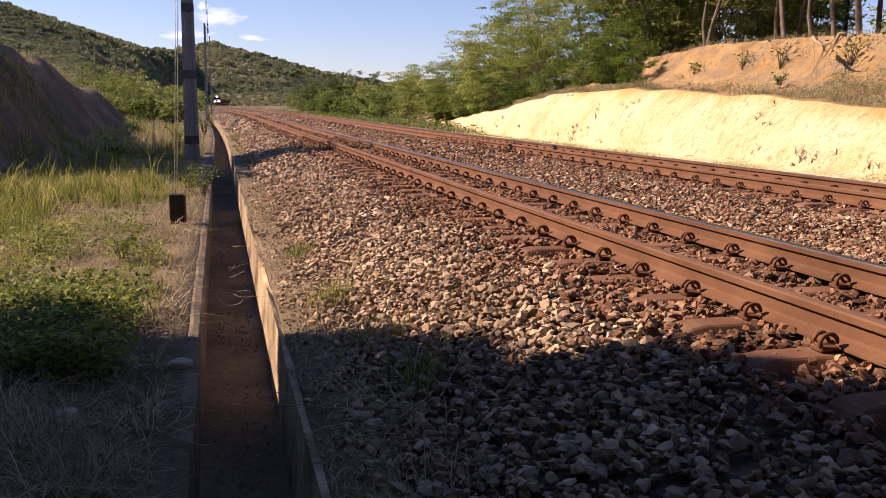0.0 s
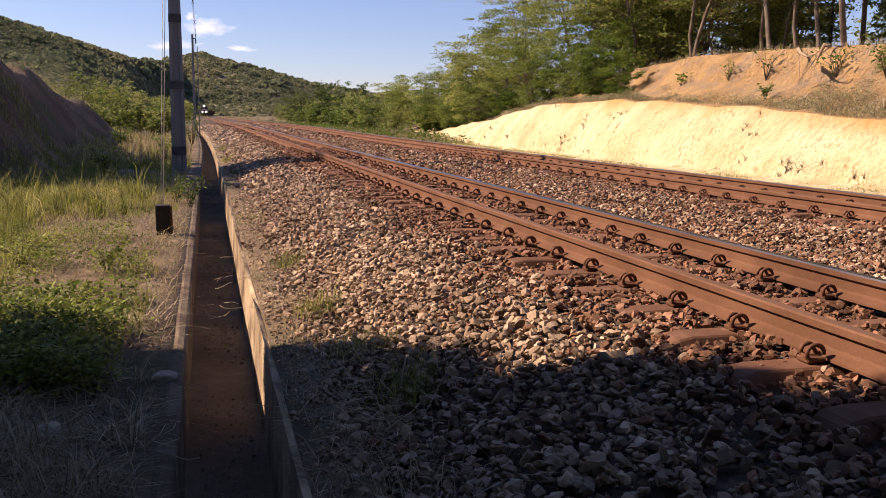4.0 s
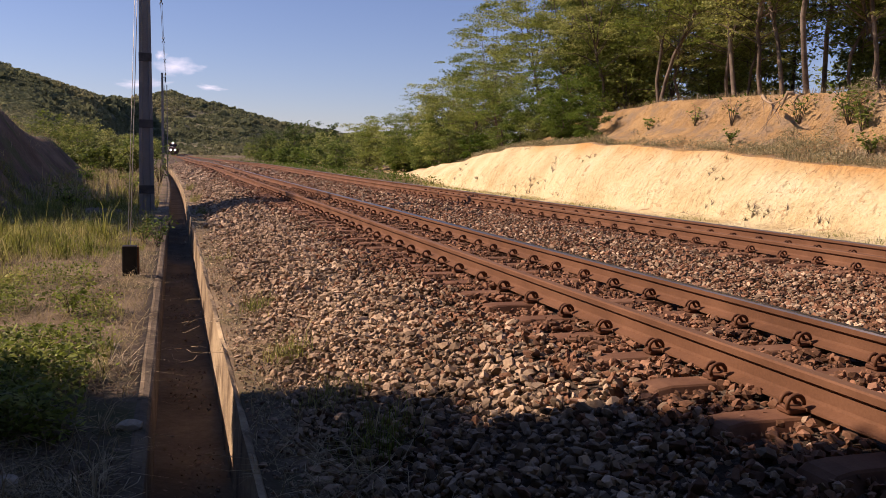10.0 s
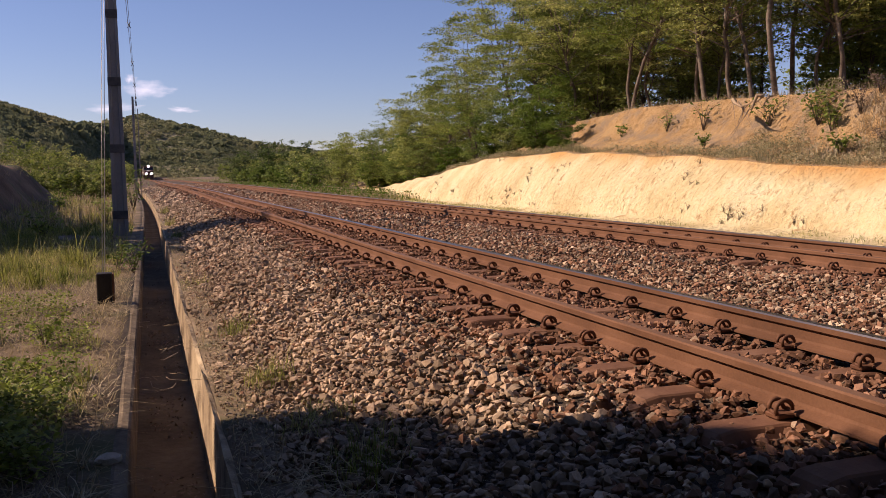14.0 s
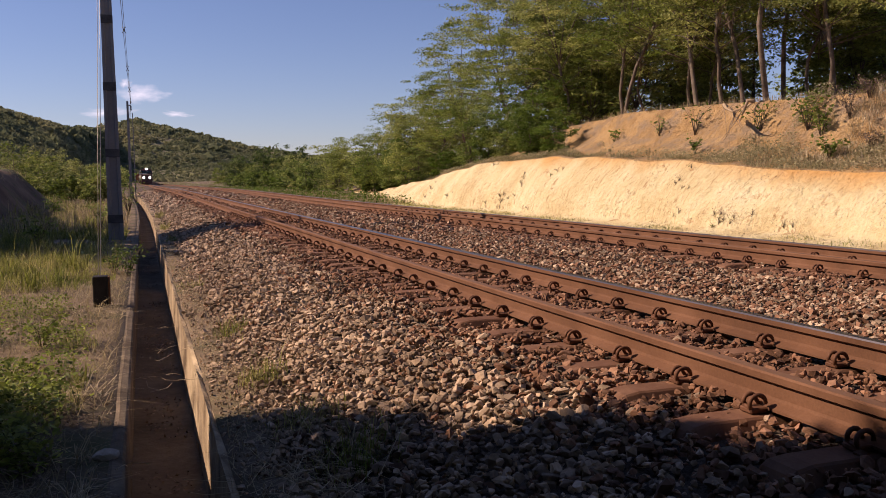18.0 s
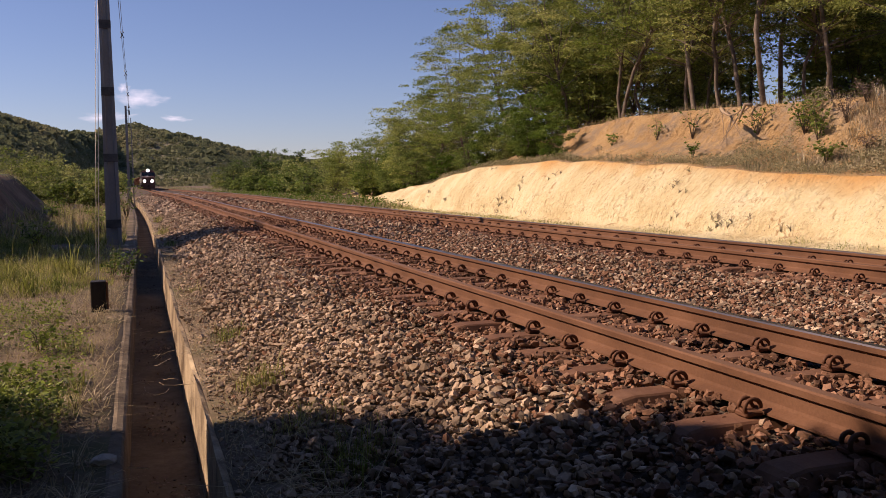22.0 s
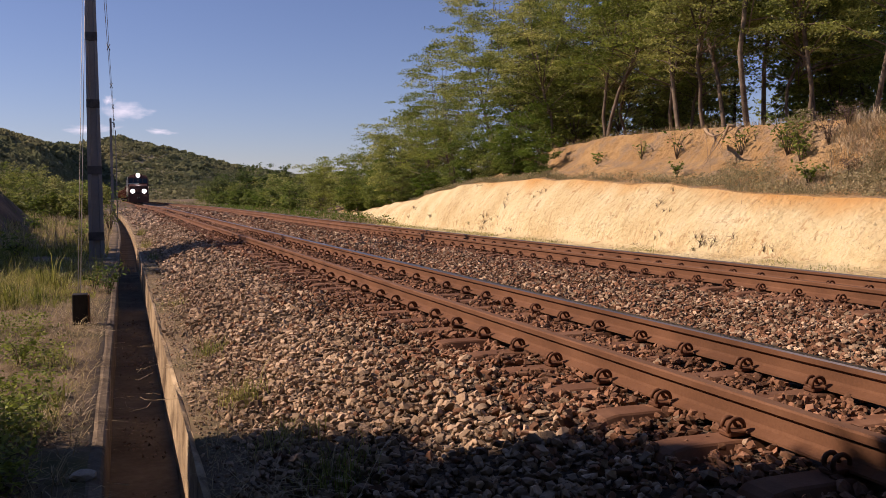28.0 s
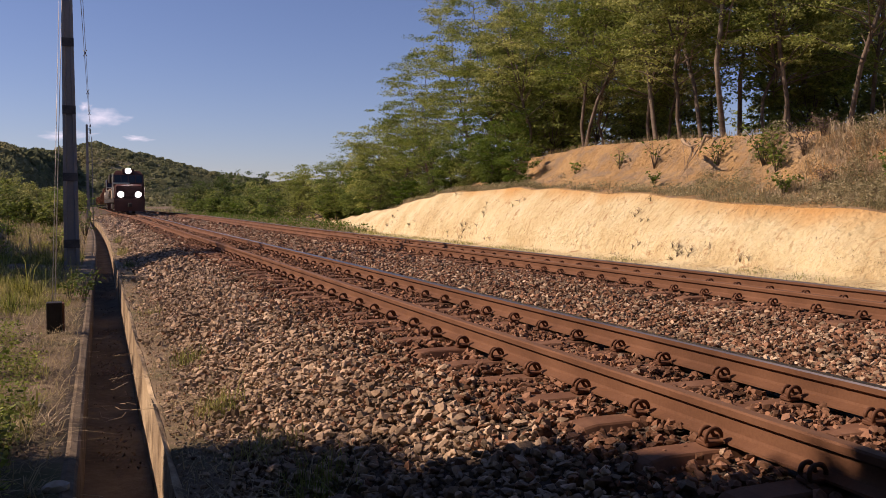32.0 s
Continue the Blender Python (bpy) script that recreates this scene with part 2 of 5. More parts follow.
M_LEAF = surface("tree_leaf", [(0.125, 0.165, 0.032), (0.235, 0.285, 0.062), (0.34, 0.36, 0.098)], 0.35, 3, 0.6, 0, vary="island", amount=0.45, translucent=0.45, tint=0.3)
M_LEAF2 = surface("bush_leaf", [(0.075, 0.120, 0.016), (0.140, 0.205, 0.032), (0.21, 0.26, 0.055)], 0.4, 3, 0.6, 0, vary="island", amount=0.45, translucent=0.45, tint=0.3)
M_DARKLEAF = surface("dark_tree_leaf", [(0.040, 0.070, 0.012), (0.075, 0.120, 0.022), (0.12, 0.165, 0.036)], 0.5, 3, 0.6, 0, vary="island", amount=0.4, translucent=0.35, tint=0.2)
# hill and crown colours lifted and slightly blued, to paint in distance haze
M_HILL = surface("hazed_wooded_hill", [(0.11, 0.122, 0.076), (0.15, 0.155, 0.095), (0.22, 0.20, 0.13)], 0.02, 0.14, 0.95, 1.0, bump_scale=0.12, dist=4.0)
M_HILLTREE = surface("hazed_hill_tree", [(0.115, 0.138, 0.080), (0.165, 0.185, 0.100), (0.26, 0.255, 0.14)], 0.012, 0.10, 0.9, 0, vary="island", amount=0.22, translucent=0.5)
M_SCRUB = surface("scrub_leaf", [(0.095, 0.130, 0.026), (0.165, 0.205, 0.045), (0.28, 0.275, 0.09)], 0.3, 3, 0.6, 0, vary="island", amount=0.4, translucent=0.5, tint=0.3)
M_GRASS = surface("green_grass", [(0.085, 0.125, 0.020), (0.24, 0.255, 0.060), (0.54, 0.47, 0.22)], 1.3, 5, 0.7, 0, vary="island", amount=0.6, translucent=0.4)
M_DRY = surface("dry_grass", [(0.21, 0.168, 0.092), (0.35, 0.29, 0.17), (0.46, 0.395, 0.255)], 0.8, 5, 0.8, 0, vary="island", amount=0.35, translucent=0.3)
M_WEED = surface("weed_leaf", [(0.11, 0.16, 0.024), (0.20, 0.25, 0.05), (0.36, 0.36, 0.10)], 2.0, 9, 0.6, 0, vary="island", amount=0.6, translucent=0.4)
M_DEADLEAF = surface("withered_leaf", [(0.12, 0.085, 0.065), (0.20, 0.145, 0.11), (0.27, 0.21, 0.165)], 2, 9, 0.85, 0, vary="island", amount=0.4, translucent=0.2)
M_OLIVE = surface("olive_leaf", [(0.19, 0.18, 0.095), (0.32, 0.295, 0.17), (0.46, 0.41, 0.26)], 1.2, 7, 0.8, 0, vary="island", amount=0.4, translucent=0.3)
M_STRAW = surface("straw", [(0.32, 0.26, 0.165), (0.44, 0.37, 0.25), (0.56, 0.48, 0.34)], 1.1, 12, 0.85, 0, vary="island", amount=0.35)
M_BLACK = surface("black_paint", [(0.012, 0.010, 0.010), (0.03, 0.026, 0.024)], 5, 40, 0.6, 0.2)
M_WIRE = plain("wire", (0.12, 0.12, 0.12), 0.5, 0.6)
M_GUY = plain("galvanised_guy", (0.5, 0.46, 0.38), 0.5, 0.3)


def cloud_material():
    """Soft white vapour: thin at the rim, broken by noise."""
    m, nt, bsdf = tree_of("cloud_vapour")
    N, L = nt.nodes, nt.links
    co = N.new("ShaderNodeTexCoord").outputs["Object"]
    n = N.new("ShaderNodeTexNoise")
    n.inputs["Scale"].default_value, n.inputs["Detail"].default_value = 2.2, 7.0
    L.new(co, n.inputs["Vector"])
    ln = N.new("ShaderNodeVectorMath")
    ln.operation = "LENGTH"
    L.new(co, ln.inputs[0])
    a = N.new("ShaderNodeMath")
    a.operation = "MULTIPLY_ADD"
    L.new(ln.outputs["Value"], a.inputs[0])
    a.inputs[1].default_value, a.inputs[2].default_value = -0.75, 0.12
    b = N.new("ShaderNodeMath")
    b.operation = "ADD"
    L.new(a.outputs[0], b.inputs[0])
    L.new(n.outputs["Fac"], b.inputs[1])
    r = N.new("ShaderNodeMapRange")
    r.inputs["From Min"].default_value, r.inputs["From Max"].default_value, r.inputs["To Max"].default_value = 0.14, 0.64, 0.72
    L.new(b.outputs[0], r.inputs["Value"])
    em, tr, mx = N.new("ShaderNodeEmission"), N.new("ShaderNodeBsdfTransparent"), N.new("ShaderNodeMixShader")
    em.inputs["Color"].default_value, em.inputs["Strength"].default_value = (0.95, 0.93, 0.98, 1), 0.80
    L.new(r.outputs[0], mx.inputs[0])
    L.new(tr.outputs[0], mx.inputs[1])
    L.new(em.outputs[0], mx.inputs[2])
    L.new(mx.outputs[0], N["Material Output"].inputs["Surface"])
    return m


M_CLOUD = cloud_material()


# ---- building helpers ----
def mesh_from(name, verts, faces, mats, smooth=False, index=None):
    me = bpy.data.meshes.new(name)
    verts = np.asarray(verts, dtype=np.float32).reshape(-1, 3)
    if isinstance(faces, np.ndarray):
        n, k = faces.shape
        me.vertices.add(len(verts))
        me.vertices.foreach_set("co", verts.ravel())
        me.loops.add(n * k)
        me.loops.foreach_set("vertex_index", faces.astype(np.int32).ravel())
        me.polygons.add(n)
        me.polygons.foreach_set("loop_start", np.arange(0, n * k, k, dtype=np.int32))
        me.polygons.foreach_set("loop_total", np.full(n, k, dtype=np.int32))
    else:
        me.from_pydata(verts.tolist(), [], faces)
    for m in mats if isinstance(mats, (list, tuple)) else [mats]:
        me.materials.append(m)
    if index is not None:
        me.polygons.foreach_set("material_index", np.asarray(index, dtype=np.int32))
    me.polygons.foreach_set("use_smooth", np.full(len(me.polygons), bool(smooth)))
    me.update(calc_edges=True)
    me.validate()
    return me


def part(name, bm, material, parent, label="", at=None):
    """Links a bmesh or a mesh as one mesh object under a thing."""
    if isinstance(bm, bmesh.types.BMesh):
        me = bpy.data.meshes.new(name)
        bm.to_mesh(me)
        bm.free()
        me.materials.append(material)
    else:
        me = bm
    ob = new(name, me)
    ob.parent = parent
    if at is not None:
        ob.matrix_basis = at
    return tagged(ob, label) if label else ob


def empty(name, m, label, category, group="", kind=""):
    ob = new(name)
    ob.empty_display_size = 0.2
    ob.matrix_basis = m
    return tagged(ob, label, category, group, kind)


def box(bm, x0, x1, y0, y1, z0, z1, bevel=0.0):
    v = [bm.verts.new((x, y, z)) for z in (z0, z1) for y in (y0, y1) for x in (x0, x1)]
    fs = [bm.faces.new([v[i] for i in q]) for q in ((0, 2, 3, 1), (4, 5, 7, 6), (0, 1, 5, 4), (2, 6, 7, 3), (0, 4, 6, 2), (1, 3, 7, 5))]
    if bevel:
        bmesh.ops.bevel(bm, geom=list({e for f in fs for e in f.edges}), offset=bevel, segments=1, affect="EDGES")
    return bm


def boxed(*a, bevel=0.0):
    return box(bmesh.new(), *a, bevel=bevel)


def tube(points, radii, sides=6, closed=True):
    """Verts and quads of a tube along points."""
    P = [Vector(p) for p in points]
    vs, fs = [], []
    n = len(P)
    side = None
    for i, p in enumerate(P):
        d = (P[min(i + 1, n - 1)] - P[max(i - 1, 0)]).normalized()
        if side is None or abs(side.dot(d)) > 0.95:
            side = d.orthogonal().normalized()
        side = (side - d * side.dot(d)).normalized()
        up = d.cross(side)
        r = radii[i] if isinstance(radii, (list, tuple)) else radii
        for k in range(sides):
            a = 2 * math.pi * k / sides
            vs.append(p + (side * math.cos(a) + up * math.sin(a)) * r)
    for i in range(n - 1):
        for k in range(sides):
            a, b = i * sides + k, i * sides + (k + 1) % sides
            fs.append((a, b, b + sides, a + sides))
    if closed:
        fs.append(tuple(range(sides))[::-1])
        fs.append(tuple(range((n - 1) * sides, n * sides)))
    return [tuple(v) for v in vs], fs


def tubes(name, runs, mat, sides=6, smooth=True):
    V, Fs = [], []
    for pts, rad in runs:
        v, f = tube(pts, rad, sides)
        o = len(V)
        V += v
        Fs += [tuple(i + o for i in q) for q in f]
    return mesh_from(name, V, Fs, mat, smooth)


def sheet(name, us, ys, height, mat, curve=True, smooth=True, tagging=None):
    """A surface over columns us (from the line) and rows ys."""
    V = []
    for y in ys:
        s, r = (shift(y), rise(y)) if curve else (0.0, 0.0)
        for u in us:
            a, b, c = height(u, y)
            V.append((a + s, b, c + r))
    w = len(us)
    i = np.arange(len(ys) - 1)[:, None] * w + np.arange(w - 1)[None]
    Q = np.stack([i, i + 1, i + w + 1, i + w], -1).reshape(-1, 4)
    return mesh_from(name, np.array(V), Q, mat, smooth)


def wob(x, y, s, seed=0.0):
    return noise.noise(Vector((x * s + seed, y * s - seed * 1.7, seed * 0.37)))


def spread(*stops):
    """Rows that grow apart: (from, to, step) runs joined."""
    out = []
    for a, b, st in stops:
        out += list(np.arange(a, b, st))
    return [float(v) for v in out] + [float(stops[-1][1])]


# ---- ground ----
def left_bank(u, y):
    """Height of the earth bank to the left of the line over the grade."""
    end = float(np.interp(y, [-40, 30, 40, 50, 58, 66], [3.2, 3.2, 3.0, 2.0, 0.8, 0.0]))
    foot = -6.6 - 0.35 * wob(u, y, 0.16, 3.0) - float(np.interp(y, [-40, 8, 25, 66], [1.6, 1.4, 0.0, -0.3]))
    t = min(max((foot - u) / 2.9, 0.0), 1.0)
    gully = 0.9 * t * (1 - t) * abs(wob(u * 0.35, y, 0.7, 4.0)) + 0.25 * t * wob(u, y, 1.1, 6.0)
    return max(0.0, end * (t * t * (3 - 2 * t)) * (1 + 0.18 * wob(u, y, 0.3, 9.0)) - gully * (end > 0.3))


def ground_at(u, y):
    far = min(max((y - 60) / 60, 0.0), 1.0)
    near = min(max((-3.0 - u) / 0.7, 0.0), 1.0) if u < -2.0 else 1.0
    z = GRADE + near * (0.05 * wob(u, y, 0.5) + 0.02 * wob(u, y, 2.1, 5.0)) + 0.004 * (1 - near)
    if u < -3.15:
        z += left_bank(u, y) + far * 0.03 * min(max(-5 - u, 0.0), 40.0)
    if u > 6.7:
        z = -0.36 + 0.03 * wob(u, y, 0.7)
        if u > 20:
            z += min((u - 20) * 0.01, 0.6)
    return z


US = [-2500, -900, -350, -160, -90, -60, -45, -35, -28, -22, -18, -15, -13] + spread((-12.0, -3.6, 0.3)) + [-3.3, -3.17,
      DRAIN_L - 0.056, DRAIN_L - 0.05, DRAIN_R + 0.046, DRAIN_R + 0.052, -2.1, -1.6, -0.6, 2.8, 6.5, 7.2, 8.0, 9.0, 10.0, 11.0, 12.0, 14.0, 18.0, 26.0,
      40.0, 60.0, 100.0, 220.0, 600.0, 2500.0]


def ground_point(u, y):
    if DRAIN_L - 0.053 < u < DRAIN_R + 0.049:
        return (u, y, -1.30)
    if DRAIN_R < u < 6.4:
        return (u, y, -0.62 if u > -2.0 else GRADE + 0.008 + 0.02 * wob(u, y, 1.5))
    return (u, y, ground_at(u, y))


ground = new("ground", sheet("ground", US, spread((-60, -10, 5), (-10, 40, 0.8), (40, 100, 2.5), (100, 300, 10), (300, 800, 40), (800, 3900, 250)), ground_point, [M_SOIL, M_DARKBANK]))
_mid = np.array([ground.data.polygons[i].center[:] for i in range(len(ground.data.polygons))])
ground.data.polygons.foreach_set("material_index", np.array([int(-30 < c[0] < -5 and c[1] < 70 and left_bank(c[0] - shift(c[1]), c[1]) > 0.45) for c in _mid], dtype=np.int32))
tagged(ground, "brown earth with thin dry grass beside the railway", "ground", kind="structure")


# ---- ballast ----
def ballast_at(u, y):
    """Top of the stone bed."""
    pts_u = [-2.20, -1.80, -1.15, -0.55, 0.0, 1.25, 1.9, 2.6, 3.9, 4.6, 5.7, 6.3, 7.1, 7.5]
    pts_z = [-0.53, -0.405, -0.19, -0.085, -0.062, -0.060, -0.085, -0.12, -0.085, -0.060, -0.060, -0.09, -0.32, -0.42]
    return float(np.interp(u, pts_u, pts_z)) + 0.035 * wob(u, y, 0.9, 2.0) + 0.015 * wob(u, y, 3.0, 4.0)


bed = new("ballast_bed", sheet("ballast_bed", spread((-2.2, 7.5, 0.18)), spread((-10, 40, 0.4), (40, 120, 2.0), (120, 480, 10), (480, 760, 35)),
                               lambda u, y: (u, y, ballast_at(u, y) - 0.028), M_SHADED_BED))
tagged(bed, "bed of crushed stone under the tracks, darkened for the shaded gaps", "ballast", kind="structure")


def stone_shapes(count, seed, coarse=0):
    """Small angular stones: jittered low polyhedra, as arrays of verts and triangles."""
    rng = np.random.default_rng(seed)
    out, tris = [], []
    k = coarse or 10
    while len(out) < count:
        v = rng.normal(size=(k, 3))
        v /= np.linalg.norm(v, axis=1)[:, None]
        for _ in range(3):      # push the corners apart
            d = v[:, None] - v[None]
            w = 0.10 * d / ((d * d).sum(-1) + 0.15)[..., None]
            v += w.sum(1)
            v /= np.linalg.norm(v, axis=1)[:, None]
        bm = bmesh.new()
        for p in v:
            bm.verts.new(p)
        bmesh.ops.convex_hull(bm, input=bm.verts[:])
        bm.verts.index_update()
        t = [[q.index for q in f.verts] for f in bm.faces]
        w = np.array([q.co[:] for q in bm.verts])
        bm.free()
        if len(t) != 2 * k - 4 or len(w) != k:
            continue
        out.append(w * np.array([1.05, rng.uniform(0.55, 0.95), rng.uniform(0.42, 0.85)]))
        tris.append(t)
    return out, np.array(tris)


def turns(rng, n):
    q = rng.normal(size=(n, 4))
    q /= np.linalg.norm(q, axis=1)[:, None]
    w, x, y, z = q.T
    return np.stack([np.stack([1 - 2 * (y * y + z * z), 2 * (x * y - z * w), 2 * (x * z + y * w)], -1),
                     np.stack([2 * (x * y + z * w), 1 - 2 * (x * x + z * z), 2 * (y * z - x * w)], -1),
                     np.stack([2 * (x * z - y * w), 2 * (y * z + x * w), 1 - 2 * (x * x + y * y)], -1)], 1)


def near_sleeper(u, y):
    """How many of the stones stay at a place: few lie on a sleeper's top."""
    for first, mid in ((FIRST_1, MID_1), (FIRST_2, MID_2)):
        if abs(u - mid) < 1.04:
            k = (y - first) / PITCH
            if abs(k - round(k)) * PITCH < 0.125:
                return 0.62 if first == FIRST_2 else 0.42 if u > RAILS[0] else 0.06
    return 1.0


def near_rail(u):
    return any(abs(u - r) < 0.078 for r in RAILS)


def scatter_stones(name, label, y0, y1, per_m2, size, mats, seed, u0=-2.36, u1=7.4):
    rng = np.random.default_rng(seed)
    shapes, tri = stone_shapes(24, seed, 7 if y0 >= 18 else 8 if y0 >= 9 else 10)
    n = int((u1 - u0) * (y1 - y0) * per_m2)
    us, ys = rng.uniform(u0, u1, n), rng.uniform(y0, y1, n)
    keep = np.array([not near_rail(u) and rng.random() < near_sleeper(u, y) for u, y in zip(us, ys)])
    us, ys = us[keep], ys[keep]
    n = len(us)
    # the heap thins out towards the drain
    r = size * np.minimum(rng.lognormal(0, 0.36, n), 1.9)
    edge = np.clip((us + 2.26 + 0.08 * np.sin(ys * 1.9) + 0.05 * np.sin(ys * 5.3)) / 0.26, 0.0, 1.0)
    pick = rng.random(n) < (0.04 + 0.96 * edge if name != "pebbles" else 1.0)
    us, ys, r = us[pick], ys[pick], r[pick]
    n = len(us)
    zs = np.array([max(ballast_at(u, y), GRADE + 0.012) for u, y in zip(us, ys)]) + rng.uniform(-0.045, 0.028, n)
    xs = us + np.array([shift(y) for y in ys])
    zs = zs + np.array([rise(y) for y in ys])
    R = turns(rng, n)
    which = rng.integers(0, len(shapes), n)
    S = np.array(shapes)[which]
    V = np.einsum("nij,nkj->nki", R, S) * r[:, None, None]
    V[:, :, 2] *= 0.8
    V += np.stack([xs, ys, zs], -1)[:, None]
    k = V.shape[1]
    F = tri[which] + (np.arange(n) * k)[:, None, None]
    rusty = ((np.abs(us - MID_1) < 1.0) | (np.abs(us - MID_2) < 1.0)) & (rng.random(n) < 0.85) | (rng.random(n) < np.where(us > 1.9, 0.58, 0.08) + 0.72 * np.exp(-(np.minimum(us + 0.35, 0.0) / 0.42) ** 2) * (us < 1.9))
    idx = np.repeat(rusty.astype(int), tri.shape[1])
    ob = new(name, mesh_from(name, V.reshape(-1, 3), F.reshape(-1, 3), mats, index=idx))
    return tagged(ob, label, "gravel", kind="stuff")


scatter_stones("ballast_stones", "angular grey-brown ballast stones heaped along the tracks", 2.0, 9.0, 930, 0.0268, [M_STONE, M_STONE_RUST], 11, -2.36, 4.6)
scatter_stones("ballast_stones", "angular grey-brown ballast stones between the two tracks", 3.0, 9.0, 700, 0.0270, [M_STONE, M_STONE_RUST], 17, 4.6, 7.4)
scatter_stones("ballast_stones", "grey-brown ballast stones heaped along the tracks", 9.0, 18.0, 580, 0.0285, [M_STONE, M_STONE_RUST], 12)
scatter_stones("ballast_stones", "distant grey-brown ballast stones along the tracks", 18.0, 45.0, 150, 0.046, [M_STONE, M_STONE_RUST], 13)
scatter_stones("ballast_stones", "far grey-brown ballast stones along the tracks", 45.0, 110.0, 28, 0.095, [M_STONE, M_STONE_RUST], 14)
scatter_stones("ballast_stones", "angular grey-brown ballast stones on the bed behind", -4.0, 2.0, 240, 0.034, [M_STONE, M_STONE_RUST], 18)
scatter_stones("pebbles", "small stones strewn on the soil beside the drain", 2.6, 16.0, 700, 0.012, [M_STONE, M_STONE_RUST], 15, -2.36, -1.75)

# ---- rails ----
PROFILE = [(-0.07, -0.03), (0.07, -0.03), (0.07, -0.018), (0.014, 0.004), (0.009, 0.02), (0.009, 0.085), (0.034, 0.098), (0.036, 0.13), (0.030, 0.14),
           (-0.030, 0.14), (-0.036, 0.13), (-0.034, 0.098), (-0.009, 0.085), (-0.009, 0.02), (-0.014, 0.004), (-0.07, -0.018)]


def rail(u, label, polished):
    ys = spread((-12, 40, 2.0), (40, 480, 6), (480, 760, 14))
    r = empty("rail", pose(0, 0, 0), label, "rail", "rails of the two tracks")
    for name, prof in (("rail_foot", [PROFILE[i] for i in (0, 1, 2, 3, 14, 15)]), ("rail_web", [PROFILE[i] for i in (3, 4, 5, 12, 13, 14)]), ("rail_head", PROFILE[5:13])):
        V = [on_line(u + a, y, b) for y in ys for a, b in prof]
        n = len(prof)
        Q, idx = [], []
        for i in range(len(ys) - 1):
            for k in range(n):
                a, b = i * n + k, i * n + (k + 1) % n
                Q.append((a, b, b + n, a + n))
                idx.append(1 if name == "rail_head" and (k == 3 or (polished and k in (2, 4))) else 0)
        part(name, mesh_from(name, V, np.array(Q), [M_RUST, M_RUNNING if polished else M_HEAD], index=idx), None, r)


M_HEAD = surface("dull_rail_head", [(0.13, 0.068, 0.040), (0.20, 0.115, 0.072)], 0.8, 70, 0.7, 0.1, metallic=0.15, dist=0.002)
rail(RAILS[0], "rust-brown steel rail of the nearer track", False)
rail(RAILS[1], "rust-brown steel rail with a shiny worn head", True)
rail(RAILS[2], "rust-brown steel rail of the farther track", False)
rail(RAILS[3], "rust-brown steel rail beside the pale bank", True)


def sleeper_mesh():
    """A pressed steel trough sleeper: rounded top, flared skirts, ends bent down."""
    sec = [(-0.135, -0.125), (-0.088, -0.055), (-0.076, -0.046), (0.076, -0.046), (0.088, -0.055), (0.135, -0.125)]
    xs = [(-1.10, -0.11), (-1.06, -0.035), (-1.03, -0.012), (-0.95, 0.0), (-0.3, 0.0), (0.3, 0.0), (0.95, 0.0), (1.03, -0.012), (1.06, -0.035), (1.10, -0.11)]
    V = [(x, a * (1.08 if abs(x) > 1 else 1), b + dz) for x, dz in xs for a, b in sec]
    F = []
    for i in range(len(xs) - 1):
        for k in range(5):
            a = i * 6 + k
            F.append((a, a + 6, a + 7, a + 1))
    return mesh_from("sleeper_body", V, F, M_RUST_OBJ)


def clip_mesh(flip):
    """A bent spring-steel rail clip with its shoulder: one wire that loops over the rail foot."""
    s = -1 if flip else 1
    pts = []
    for a in np.linspace(-10, 215, 11):
        pts.append((s * (-0.045 + 0.046 * math.cos(radians(a))), -0.034, 0.006 + 0.040 * math.sin(radians(a))))
    pts += [(s * -0.078, 0.0, -0.014)]
    for a in np.linspace(205, 10, 10):
        pts.append((s * (-0.040 + 0.036 * math.cos(radians(a))), 0.030, 0.004 + 0.034 * math.sin(radians(a))))
    pts += [(s * 0.012, 0.034, -0.012), (s * 0.030, 0.030, -0.016)]
    return tubes("rail_clip", [(pts, 0.0115)], M_CLIP, 6)


def plate_mesh():
    bm = boxed(-0.07, 0.03, -0.045, 0.045, -0.054, -0.028, bevel=0.006)
    me = bpy.data.meshes.new("clip_shoulder")
    bm.to_mesh(me)
    bm.free()
    me.materials.append(M_CLIP)
    return me


SLEEPER, CLIP_A, CLIP_B, PLATE = sleeper_mesh(), clip_mesh(False), clip_mesh(True), plate_mesh()


def lay_sleepers(first, mid, rails, y_end, label, group):
    k = -17
    while True:
        y = first + PITCH * k
        if y > y_end:
            break
        k += 1
        if y < -4.0:
            continue
        jog = 0.012 * math.sin(k * 2.3)
        s = empty("steel_sleeper", pose(mid + shift(y) + jog, y, rise(y), 0, 0, 0.5 * math.sin(k * 1.7)), label, "sleeper", group)
        part("sleeper_body", SLEEPER, None, s)
        if y < 30:
            for r in rails:
                part("rail_clip", CLIP_A, None, s, "bent rusty spring clip", pose(r - mid - 0.065, 0, 0))
                if y < 18:
                    part("clip_shoulder", PLATE, None, s, "", pose(r - mid - 0.085, 0, 0.012))
                if y < 14:
                    part("rail_clip", CLIP_B, None, s, "bent rusty spring clip", pose(r - mid + 0.065, 0, 0))


lay_sleepers(FIRST_1, MID_1, RAILS[:2], 46, "rust-brown pressed steel sleeper half buried in stones", "sleepers of the nearer track")
lay_sleepers(FIRST_2, MID_2, RAILS[2:], 46, "rust-brown pressed steel sleeper of the farther track", "sleepers of the farther track")


